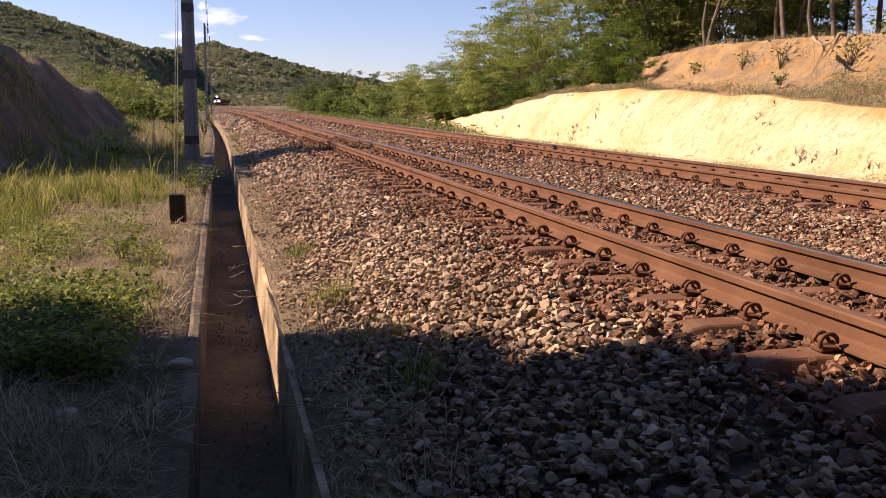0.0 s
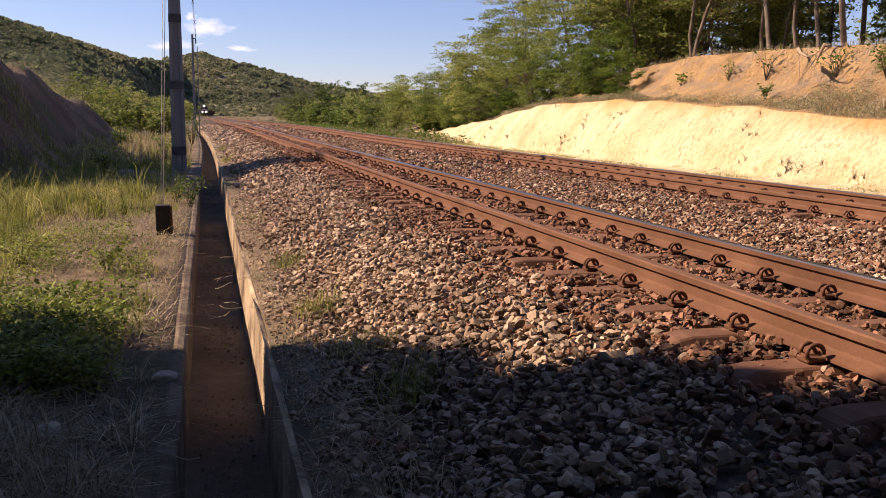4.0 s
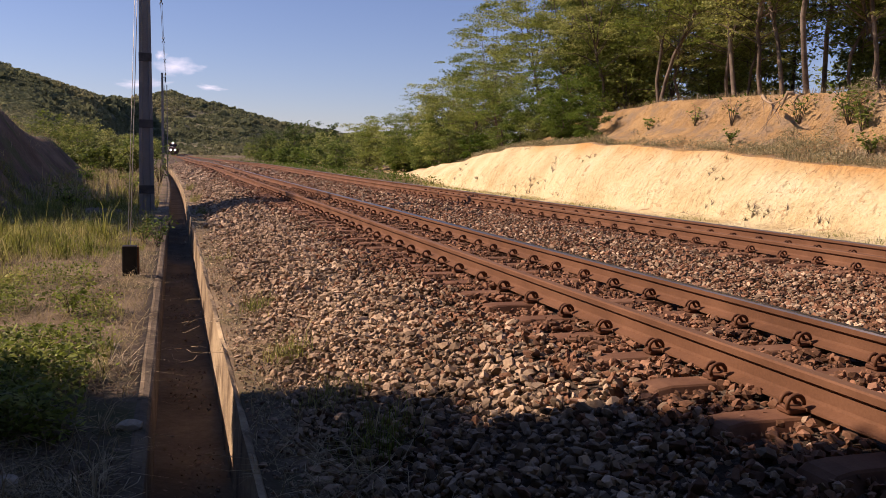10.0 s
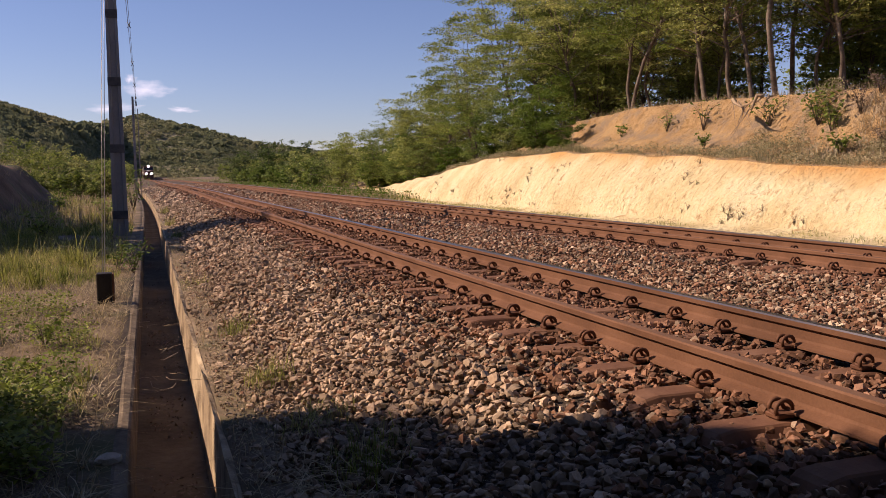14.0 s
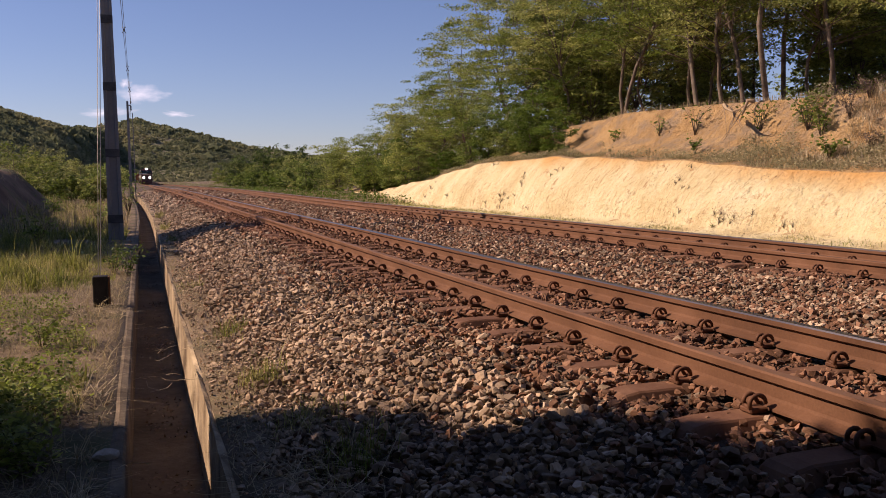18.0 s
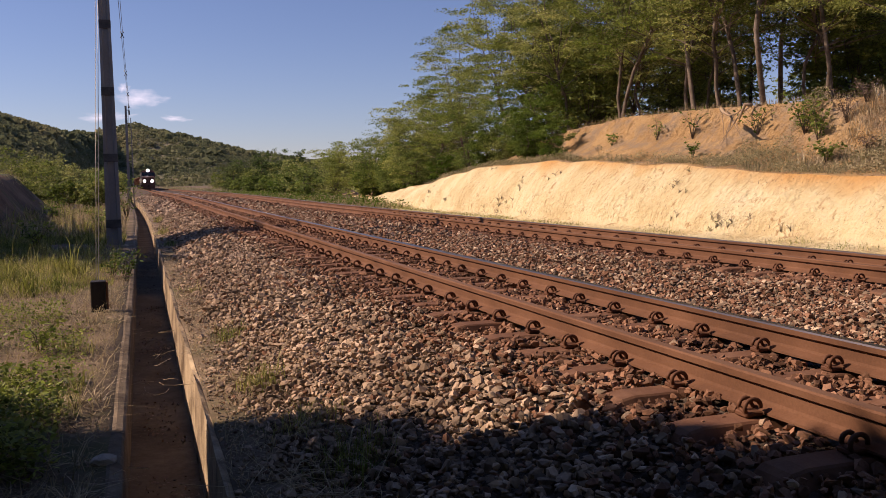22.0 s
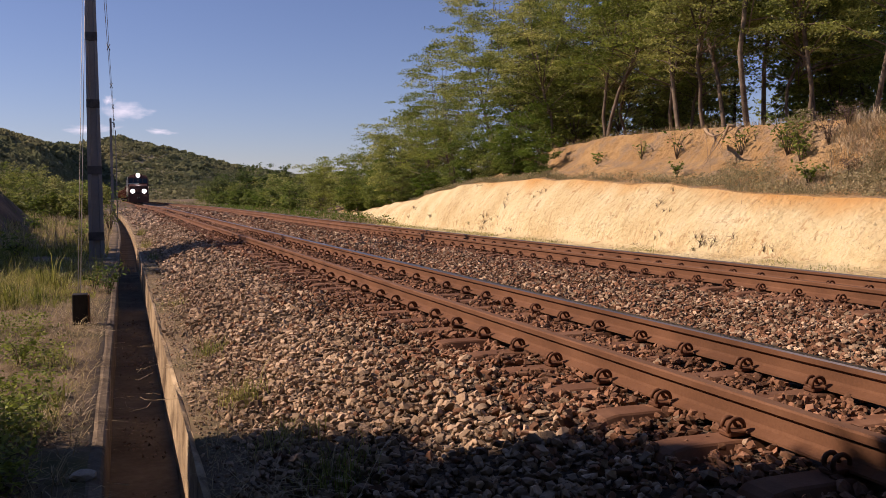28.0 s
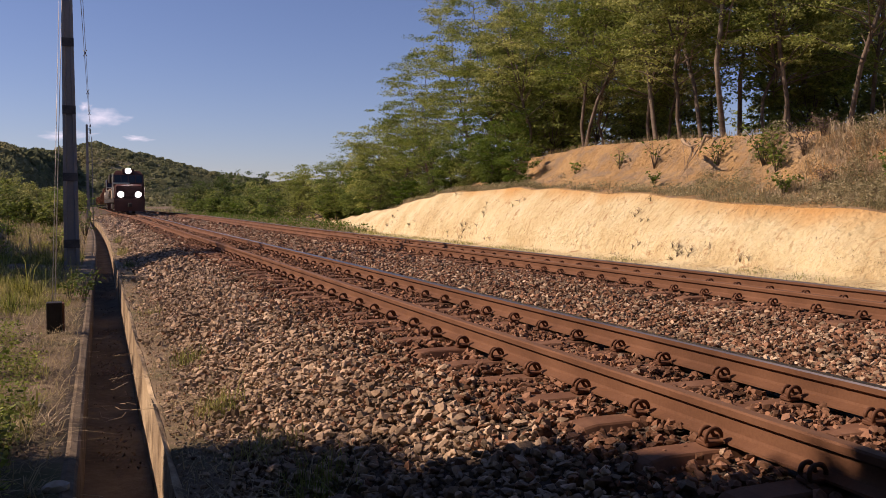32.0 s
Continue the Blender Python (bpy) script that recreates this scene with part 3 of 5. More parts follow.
def fishplate(u, y):
    j = empty("rail_joint", pose(u + shift(y), y, 0), "dark bolted joint plate on a rail", "rail joint", "rail joints")
    for s in (-1, 1):
        bm = boxed(s * 0.012, s * 0.034, -0.33, 0.33, 0.008, 0.082, bevel=0.004) if s > 0 else boxed(-0.034, -0.012, -0.33, 0.33, 0.008, 0.082, bevel=0.004)
        part("joint_plate", bm, M_CLIP, j)
    for yy in (-0.24, -0.08, 0.08, 0.24):
        v, f = tube([(-0.06, yy, 0.045), (0.06, yy, 0.045)], 0.014, 6)
        part("bolt", mesh_from("bolt", v, f, M_CLIP), None, j)
    part("insulated_gap", boxed(-0.040, 0.040, -0.035, 0.035, 0.0, 0.144, bevel=0.006), M_BLACK, j, "black insulating joint block")


for u_, y_ in ((RAILS[0], 25.0), (RAILS[1], 25.0), (RAILS[2], 24.5), (RAILS[3], 24.5)):
    fishplate(u_, y_)


# ---- drain ----
def drain():
    d = empty("drain", pose(0, 0, 0), "open concrete drain channel with a muddy floor and chipped walls", "drain", kind="structure")
    ys = spread((-6, 40, 0.35), (40, 190, 4))

    def run(name, prof, mat, label=""):
        V = []
        for y in ys:
            for a, b in prof(y):
                V.append(on_line(a, y, b))
        n = len(prof(0.0))
        Q = [(i * n + k, i * n + (k + 1) % n, (i + 1) * n + (k + 1) % n, (i + 1) * n + k) for i in range(len(ys) - 1) for k in range(n)]
        part(name, mesh_from(name, V, np.array(Q), mat), None, d, label)

    def chip(y, s):
        return -0.02 * max(0.0, wob(3.0 + s, y, 1.3, s) - 0.12) * 4

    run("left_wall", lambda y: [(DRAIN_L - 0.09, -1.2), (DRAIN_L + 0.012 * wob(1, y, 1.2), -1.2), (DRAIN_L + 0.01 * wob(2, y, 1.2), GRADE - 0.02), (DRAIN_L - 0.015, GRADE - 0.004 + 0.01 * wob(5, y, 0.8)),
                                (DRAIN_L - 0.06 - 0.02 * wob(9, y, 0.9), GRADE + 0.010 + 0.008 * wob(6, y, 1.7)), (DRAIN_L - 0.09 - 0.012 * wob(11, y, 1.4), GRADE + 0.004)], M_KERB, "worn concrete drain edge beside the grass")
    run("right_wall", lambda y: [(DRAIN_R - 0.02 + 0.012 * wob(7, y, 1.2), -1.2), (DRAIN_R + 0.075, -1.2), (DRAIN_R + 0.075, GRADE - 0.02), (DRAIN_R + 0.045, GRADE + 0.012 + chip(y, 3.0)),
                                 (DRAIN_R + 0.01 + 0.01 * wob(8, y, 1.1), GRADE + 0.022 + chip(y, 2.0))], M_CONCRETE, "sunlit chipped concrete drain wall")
    run("drain_floor", lambda y: [(DRAIN_L - 0.01, -1.15), (DRAIN_R + 0.02, -1.15), (DRAIN_R + 0.02, -1.06 + 0.03 * wob(4, y, 0.7)), (-2.68, -1.08 + 0.03 * wob(2, y, 0.5)), (DRAIN_L - 0.01, -1.05)], M_DRAINMUD, "brown mud on the drain floor")


drain()


# ---- right-hand banks ----
def foot_at(y):
    return float(np.interp(y, [-10, 13, 25, 40, 52, 70, 90], [10.9, 10.8, 10.5, 10.7, 11.6, 13.8, 15.0])) + 0.25 * wob(1, y, 0.35, 6.0)


def pale_top(y):
    return float(np.interp(y, [-10, 8, 14, 19, 29, 36, 41, 47, 56, 69, 90], [0.6, 0.8, 1.0, 1.32, 1.78, 1.75, 1.35, 0.92, 0.5, -0.1, -0.3])) + 0.10 * wob(4, y, 0.6, 2.0)


def upper_top(y):
    return float(np.interp(y, [-10, 5, 17, 24, 29, 34, 37, 42, 48, 60, 90], [2.6, 2.8, 3.05, 3.3, 3.4, 3.2, 2.9, 2.2, 1.5, 0.5, -0.2]))


def pale_point(t, y):
    f, top = foot_at(y), pale_top(y)
    if t <= 0:
        return (f - 0.35 + t * 2.6 + 0.3 * t * wob(t, y, 0.5, 3.0), y, -0.315 - 0.07 * t * t * 4)
    bulge = (1 - t**4) * 0.10 * wob(t * 2, y, 1.1, 1.0) + (1 - t**4) * 0.06 * wob(t * 5, y, 2.6, 3.0) + 0.09 * abs(wob(t * 0.8, y, 3.1, 7.0)) * math.sin(math.pi * t)
    return (f + 1.25 * t - 0.25 * math.sin(math.pi * t) + bulge, y, -0.36 + (top + 0.36) * t)


BANK_YS = spread((-10, 8, 0.6), (8, 60, 0.16), (60, 90, 2))
lower_bank = new("cut_bank", sheet("cut_bank", [-0.5, -0.3, -0.15, 0.0, 0.08, 0.16, 0.25, 0.35, 0.45, 0.55, 0.65, 0.75, 0.85, 0.93, 1.0], BANK_YS, pale_point, M_PALE, curve=False))
tagged(lower_bank, "sunlit cream and yellow earth face of a railway cutting", "earth bank", kind="structure")


def upper_point(t, y):
    f, top, up = foot_at(y) + 1.25, pale_top(y), upper_top(y)
    if t < 0:
        return (f + 0.10, y, top - 0.35)
    if t <= 1:      # the ledge
        return (f + 2.0 * t, y, top + 0.02 + (0.35 + 0.25 * max(0.0, up - 2)) * t * t + 0.06 * wob(t * 3, y, 0.9, 8.0) * (t > 0) + 0.05 * abs(wob(t, y, 4.0, 8.0)) * (t > 0))
    base = top + 0.37 + 0.25 * max(0.0, up - 2)
    if t <= 2:      # the upper face
        k = t - 1
        hgt = max(up - base, 0.05)
        return (f + 2.0 + 0.85 * k + 0.18 * wob(t * 3, y, 1.0, 4.0) + 0.15 * abs(wob(t * 4, y, 2.7, 5.0)) + 0.10 * wob(t * 10, y, 5.0, 5.0), y, base + hgt * min(1.0, k * 1.15) - 0.12 * hgt * (k > 0.86) * (1 - k))
    k = t - 2
    return (f + 2.85 + 60 * k, y, max(up, base) + 0.3 * min(k * 10, 1) + 0.25 * wob(k * 50, y, 0.2, 2.0) * min(k * 8, 1))


upper_bank = new("upper_bank", sheet("upper_bank", [-0.1, 0, 0.2, 0.4, 0.6, 0.8, 1.0, 1.1, 1.2, 1.3, 1.4, 1.5, 1.6, 1.7, 1.8, 1.9, 2.0, 2.02, 2.05, 2.1, 2.2, 2.4, 3.0], BANK_YS, upper_point, M_ORANGE, curve=False))
tagged(upper_bank, "weathered orange earth mound above the cutting", "earth bank", kind="structure")


def bank_ground(x, y):
    """Height of the ground on the right of the line."""
    f = foot_at(y)
    if x < f:
        return -0.36
    if x < f + 1.25:
        return pale_point((x - f) / 1.25, y)[2]
    if x < f + 3.25:
        return upper_point((x - f - 1.25) / 2.0, y)[2]
    if x < f + 4.1:
        return upper_point(1 + (x - f - 3.25) / 0.85, y)[2]
    if y < 88 and x < f + 60:
        return upper_point(2 + (x - f - 4.1) / 60, y)[2]
    return -0.3


# ---- distant hills ----
RIDGE_X = [-400, -250, -160, -109, -93, -66, -52, -39, -28, -17, -8, -2, 8, 19, 42, 60, 86, 110, 150, 260, 600]
RIDGE_Z = [74, 70, 61, 51, 47, 38.6, 34.2, 29.6, 28.6, 30.5, 33, 34.3, 31, 28.8, 23.2, 18.5, 15, 11, 9, 10, 12]


def hill_point(a, b):
    """a: sideways at 500 m; b: 0 at the foot, 1 at the crest, beyond it the far side."""
    start = float(np.interp(a, [-75, -44, -14, 60, 130], [190, 300, 640, 640, 400]))
    crest = float(np.interp(a, [-75, -44, -14, 60, 130], [500, 600, 900, 900, 700]))
    y = start + (crest - start) * b
    top = float(np.interp(a, RIDGE_X, RIDGE_Z)) * crest / 500
    z = top * (b ** 1.25 if b <= 1 else max(0.0, 1 - (b - 1) * 1.2))
    z *= 1 + (0.16 * wob(a, y, 0.015, 3.0) + 0.07 * wob(a, y, 0.05, 1.0)) * (b < 0.9)
    return (a * y / 500, y, z - 0.4)


HILL_A = spread((-400, -120, 20), (-120, 130, 4), (130, 600, 30))
HILL_B = [0, 0.08, 0.16, 0.24, 0.32, 0.4, 0.48, 0.56, 0.64, 0.72, 0.8, 0.88, 0.94, 1.0, 1.1, 1.3, 1.8]
hill = new("hill", sheet("hill", HILL_A, HILL_B, hill_point, M_HILL, curve=False))
tagged(hill, "low wooded hills with brown-green scrub, paled for haze", "hill", kind="structure")
far_hill = new("far_hill", sheet("far_hill", spread((-300, 1500, 60)), [0, 0.4, 0.7, 0.9, 1.0, 1.3],
                                 lambda a, b: (a, 1500 + 300 * b, (50 + 9 * wob(a, 0, 0.006)) * (b if b <= 1 else 1.6 - 0.6 * b) - 2), M_HILL, curve=False))
tagged(far_hill, "far ridge beyond the trees with haze put into its colour", "hill", kind="structure")


# ---- plants ----
def leaves(centres, normals_up, size, rng, k=1.0):
    """Leaf blades as bent quads about the given centres."""
    n = len(centres)
    d = rng.normal(size=(n, 3))
    d[:, 2] *= 0.5
    d /= np.linalg.norm(d, axis=1)[:, None]
    up = rng.normal(size=(n, 3)) * 0.7 + np.array([0, 0, normals_up])
    s = np.cross(d, up)
    s /= np.linalg.norm(s, axis=1)[:, None] + 1e-9
    L = (size * rng.uniform(0.6, 1.4, n))[:, None]
    W = L * 0.33 * k
    a, b = centres - d * L, centres + d * L
    V = np.stack([a, centres + s * W, b, centres - s * W], 1)
    F = np.arange(n * 4).reshape(n, 4)
    return V.reshape(-1, 3), F


def clump_points(rng, centre, radius, n, flat=0.55):
    p = rng.normal(size=(n, 3))
    p /= np.linalg.norm(p, axis=1)[:, None]
    p *= (rng.random(n) ** 0.45)[:, None]
    return centre + p * np.array([radius, radius, radius * flat])


def tree_meshes(seed, height, spread_, trunk_r, n_leaves, clear=0.45, leaf=0.11, lean=0.1, forks=2, flat=0.3):
    """Trunk-and-limb mesh and crown mesh of one tree."""
    rng = np.random.default_rng(seed)
    runs, tips = [], []
    top = np.array([rng.normal() * lean * height, rng.normal() * lean * height, height * 0.86])
    n = 9
    trunk = [np.array([0, 0, -0.3]) + (top + np.array([0, 0, 0.3])) * (i / (n - 1)) + np.r_[rng.normal(size=2) * 0.02 * height * math.sin(math.pi * i / (n - 1)), 0] for i in range(n)]
    runs.append((trunk, [trunk_r * (1.25 if i == 0 else 1) * (1 - 0.8 * i / (n - 1)) for i in range(n)]))
    limbs = 11
    for i in range(limbs):
        t = clear + (0.97 - clear) * (i / (limbs - 1)) ** 0.9
        k = t * (n - 1)
        j = min(int(k), n - 2)
        o = trunk[j] + (trunk[j + 1] - trunk[j]) * (k - j)
        ang = i * 2.4 + rng.uniform(-0.4, 0.4)
        reach = spread_ * (1.0 - 0.55 * abs(t - 0.72) / 0.4) * rng.uniform(0.7, 1.1)
        rise_ = height * rng.uniform(0.08, 0.22)
        end = o + np.array([math.cos(ang) * reach, math.sin(ang) * reach, rise_])
        mid = (o + end) / 2 + np.array([0, 0, -0.04 * height]) + rng.normal(size=3) * 0.06 * reach
        r0 = trunk_r * (1 - 0.75 * t) * 0.6
        runs.append(([o, (o + mid) / 2 + rng.normal(size=3) * 0.03 * reach, mid, (mid + end) / 2 + rng.normal(size=3) * 0.05 * reach, end], [r0, r0 * 0.8, r0 * 0.6, r0 * 0.4, r0 * 0.15]))
        tips += [end, (mid + end) / 2 + rng.normal(size=3) * 0.1 * reach]
        for _ in range(forks):
            e2 = mid + (end - mid) * rng.uniform(0.2, 0.7) + rng.normal(size=3) * 0.32 * reach
            runs.append(([mid, (mid + e2) / 2 + rng.normal(size=3) * 0.04 * reach, e2], [r0 * 0.5, r0 * 0.3, r0 * 0.1]))
            tips.append(e2)
    tips.append(trunk[-1])
    per = max(6, n_leaves // (len(tips) * 3))
    C = []
    for tip in tips:
        for _ in range(3):
            c = tip + rng.normal(size=3) * 0.16 * spread_ * np.array([1, 1, 0.5])
            C.append(clump_points(rng, c, spread_ * rng.uniform(0.13, 0.27), per, flat))
    V, F = leaves(np.concatenate(C), 0.9, leaf, rng, 1.3)
    wood = tubes("trunk", [([tuple(p) for p in pts], rad) for pts, rad in runs], M_BARK, 6)
    return wood, V, F


def grove_tree(seed, height, spread_, trunk_r, n_leaves, mat, clear=0.34, leaf=0.05, lean=0.05, flat=0.22, leaders=4):
    """A slim trunk that forks into rising leaders, with flat sprays of fine leaves held along their side branches."""
    rng = np.random.default_rng(seed)
    fork = np.array([rng.normal() * lean * height, rng.normal() * lean * height, height * clear])
    runs, tips = [], []
    bow = np.r_[rng.normal(size=2) * 0.07 * height * clear, 0]
    stem = [np.array([0, 0, -0.3]) * (1 - t) + fork * t + bow * math.sin(math.pi * t) + np.r_[rng.normal(size=2) * 0.035, 0] * (0 < t < 1) for t in (0, 0.12, 0.35, 0.6, 0.8, 1.0)]
    runs.append((stem, [trunk_r * k for k in (1.35, 1.05, 0.95, 0.88, 0.82, 0.78)]))
    turn_ = rng.uniform(0, 6.28)
    for i in range(leaders):
        ang = turn_ + i * 2 * math.pi / leaders + rng.uniform(-0.4, 0.4)
        out = spread_ * rng.uniform(0.25, 0.6)
        end = np.array([fork[0] + math.cos(ang) * out, fork[1] + math.sin(ang) * out, height * rng.uniform(0.80, 1.0)])
        knee = fork + (end - fork) * 0.4 + np.array([math.cos(ang), math.sin(ang), 0]) * out * 0.18
        P = [fork, (fork + knee) / 2 + rng.normal(size=3) * 0.04 * out, knee, (knee + end) / 2 + rng.normal(size=3) * 0.07 * out, end]
        r0 = trunk_r * rng.uniform(0.38, 0.55)
        runs.append((P, [r0, r0 * 0.85, r0 * 0.66, r0 * 0.42, r0 * 0.14]))
        tips.append(end)
        for j in range(7):
            t = 0.12 + 0.86 * (j + rng.random() * 0.6) / 7
            q = min(int(t * 4), 3)
            o = P[q] + (P[q + 1] - P[q]) * (t * 4 - q)
            a2 = ang + rng.uniform(-1.9, 1.9)
            reach = spread_ * rng.uniform(0.35, 0.75) * (1.1 - 0.55 * t)
            e2 = o + np.array([math.cos(a2) * reach, math.sin(a2) * reach, reach * rng.uniform(0.05, 0.5)])
            m2 = (o + e2) / 2 + rng.normal(size=3) * 0.08 * reach
            r1 = r0 * (0.5 - 0.3 * t)
            runs.append(([o, m2, e2], [r1, r1 * 0.6, r1 * 0.2]))
            tips += [e2, m2 + (e2 - m2) * 0.4]
            for _ in range(2):
                e3 = m2 + (e2 - m2) * rng.uniform(0.2, 0.8) + rng.normal(size=3) * np.array([0.3, 0.3, 0.16]) * reach
                runs.append(([m2, (m2 + e3) / 2 + rng.normal(size=3) * 0.03 * reach, e3], [r1 * 0.5, r1 * 0.3, r1 * 0.12]))
                tips.append(e3)
    for j in range(9):      # low boughs round the fork
        t = rng.uniform(0.58, 1.0)
        o, a2, reach = fork * t, turn_ + j * 2.4 + rng.uniform(-0.3, 0.3), spread_ * rng.uniform(0.5, 0.95)
        e2 = o + np.array([math.cos(a2) * reach, math.sin(a2) * reach, height * rng.uniform(0.02, 0.14)])
        m2 = (o + e2) / 2 + np.array([0, 0, 0.03 * height]) + rng.normal(size=3) * 0.06 * reach
        runs.append(([o, m2, e2], [trunk_r * 0.3, trunk_r * 0.2, trunk_r * 0.06]))
        tips += [e2, (m2 + e2) / 2, m2 + rng.normal(size=3) * 0.2 * reach]
    per = max(5, n_leaves // (2 * len(tips)))
    C = []
    for tip in tips:
        for _ in range(2):
            c = tip + rng.normal(size=3) * np.array([0.09, 0.09, 0.05]) * spread_
            C.append(clump_points(rng, c, spread_ * rng.uniform(0.10, 0.24), int(per * rng.uniform(0.5, 1.5)), flat))
    V, F = leaves(np.concatenate(C), 0.6, leaf, rng, 1.25)
    return tubes("trunk", [([tuple(p) for p in pts], rad) for pts, rad in runs], M_BARK, 6), mesh_from("crown", V, F, mat)


def make_tree(name, m, meshes, label, category, group):
    t = empty(name, m, label, category, group)
    part("trunk", meshes[0], None, t)
    part("crown", meshes[1], None, t)
    return t


def tree_kind(seed, height, spread_, trunk_r, n, mat, **kw):
    wood, V, F = tree_meshes(seed, height, spread_, trunk_r, n, **kw)
    return wood, mesh_from("crown", V, F, mat)


TALL = [grove_tree(100 + i, h, s, r, 19000, M_LEAF, clear=c, leaf=0.052) for i, (h, s, r, c) in enumerate(
    [(9.5, 3.1, 0.072, 0.31), (10.5, 3.3, 0.076, 0.33), (8.6, 2.9, 0.06, 0.27), (11.0, 3.4, 0.09, 0.38), (10.0, 3.2, 0.07, 0.36), (9.0, 3.0, 0.065, 0.28)])]
MEDIUM = [grove_tree(120 + i, h, s, r, 13000, M_LEAF, clear=0.16, leaf=0.052, leaders=5, flat=0.35) for i, (h, s, r) in enumerate([(5.0, 2.3, 0.06), (6.0, 2.5, 0.07), (4.2, 2.1, 0.05)])]
BUSH = [tree_kind(140 + i, h, s, r, 8000, M_LEAF2, clear=0.06, leaf=0.046, lean=0.06, flat=0.45) for i, (h, s, r) in enumerate([(2.2, 1.2, 0.04), (3.0, 1.6, 0.05), (1.5, 1.0, 0.03)])]

TALL_FAR = [grove_tree(180 + i, h, s, r, 7000, M_LEAF, clear=c, leaf=0.085) for i, (h, s, r, c) in enumerate([(9.5, 3.2, 0.08, 0.30), (10.5, 3.4, 0.09, 0.34), (9.0, 3.1, 0.07, 0.26)])]
MEDIUM_FAR = [grove_tree(190 + i, h, s, r, 4500, M_LEAF, clear=0.12, leaf=0.10, flat=0.4, leaders=5) for i, (h, s, r) in enumerate([(5.0, 2.4, 0.06), (6.0, 2.6, 0.07), (4.2, 2.2, 0.05)])]
ROUND_FAR = [tree_kind(197 + i, h, s, r, 4000, M_DARKLEAF, clear=0.06, leaf=0.12, lean=0.03, flat=0.6) for i, (h, s, r) in enumerate([(5.2, 2.3, 0.08), (4.4, 2.0, 0.07)])]
BUSH_FAR = [tree_kind(195 + i, h, s, r, 1700, M_LEAF2, clear=0.05, leaf=0.125, lean=0.06, flat=0.5) for i, (h, s, r) in enumerate([(2.2, 1.2, 0.04), (3.0, 1.6, 0.05), (1.5, 1.0, 0.03)])]
SCRUB = [tree_kind(210 + i, h, s, r, 2200, M_SCRUB, clear=0.05, leaf=0.115, lean=0.06, flat=0.5) for i, (h, s, r) in enumerate([(2.4, 1.4, 0.04), (3.2, 1.8, 0.05), (1.6, 1.2, 0.03), (4.4, 2.3, 0.07)])]
SHADE = [tree_kind(160 + i, h, s, r, n, M_LEAF, clear=0.2, leaf=q, lean=0.03, flat=0.6) for i, (h, s, r, n, q) in enumerate([(8.0, 3.4, 0.16, 9000, 0.25), (9.0, 3.8, 0.18, 9000, 0.25), (5.2, 2.4, 0.12, 12000, 0.21)])]
rng = np.random.default_rng(5)
# the trees with bare trunks on the mound
TRUNKS = [(15.2, 34.8, 0), (15.1, 30.2, 1), (15.6, 26.1, 3), (16.2, 24.4, 1), (16.3, 23.3, 3), (15.4, 30.9, 4), (16.0, 25.2, 0), (17.2, 21.6, 4), (19.0, 24.5, 5), (18.6, 30.0, 5), (18.0, 22.4, 0), (17.5, 19.5, 1), (16.8, 28.2, 0), (17.5, 32.5, 2),
          (18.5, 36.5, 1), (20.0, 27.0, 3), (21.0, 22.0, 1), (22.0, 31.0, 0), (16.5, 38.5, 2), (23.0, 25.0, 1), (18.2, 14.5, 3), (20.5, 35.0, 1), (14.9, 37.6, 5), (17.6, 40.0, 2), (19.2, 43.0, 5)]
for i, (x, y, k) in enumerate(TRUNKS):
    make_tree("tree", pose(x, y, bank_ground(x, y) - 0.1, 0, 0, 67 * i), TALL[k], "slender pale-trunked tree with an airy olive-green crown on the mound", "tree", "trees on the mound")
# the wooded belt behind and towards the distance
for i in range(22):
    x, y = (rng.uniform(23, 36), rng.uniform(14, 60)) if i < 14 else (rng.uniform(19, 31), rng.uniform(19, 40))
    make_tree("tree", pose(x, y, bank_ground(x, y) - 0.1, 0, 0, 360 * rng.random()), TALL_FAR[i % 3] if i % 3 else MEDIUM_FAR[i % 2], "leafy olive-green tree in the wood behind the mound", "tree", "trees in the wood")
for i in range(46):
    y = 60 + 150 * (i / 46) ** 1.15 + rng.uniform(-2, 2)
    x = rng.uniform(15.4, 18.5) + (3.0 if i % 3 == 0 else 0)
    x = max(x, foot_at(y) + 1.6 if y < 70 else 0) + shift(y)
    make_tree("tree", pose(x, y, (bank_ground(x, y) if y < 88 else -0.3 + rise(y)) - 0.1, 0, 0, 77 * i), ((MEDIUM[2], BUSH[1], MEDIUM[2], MEDIUM[0]) if y < 66 else (MEDIUM_FAR[2], BUSH_FAR[1], MEDIUM_FAR[(0, 2)[i % 2]] if x > 15 else SCRUB[1], SCRUB[0]))[i % 4], "bushy green tree beside the railway", "tree", "trees beside the railway")
for i in range(28):
    y = 40 + 110 * (i / 28) + rng.uniform(-3, 3)
    x = max(foot_at(y) + 1.4 if y < 75 else 11.5, 11.2) + rng.uniform(0, 1.5) + shift(y)
    if y > 85 and i % 3 == 1:
        continue
    make_tree("bush", pose(x, y, (bank_ground(x, y) if y < 88 else -0.3 + rise(y)) - 0.05, 0, 0, 61 * i), (BUSH if y < 66 else BUSH_FAR)[i % 3], "dense green bush beside the railway", "bush", "bushes beside the railway")
for i in range(14):
    x, y = (rng.uniform(18.0, 27), rng.uniform(16, 42)) if i < 9 else (rng.uniform(16.3, 22), rng.uniform(33, 48))
    make_tree("tree", pose(x, y, bank_ground(x, y) - 0.1, 0, 0, 71 * i), MEDIUM_FAR[i % 3], "leafy young tree in the undergrowth behind the mound", "tree", "undergrowth behind the mound")
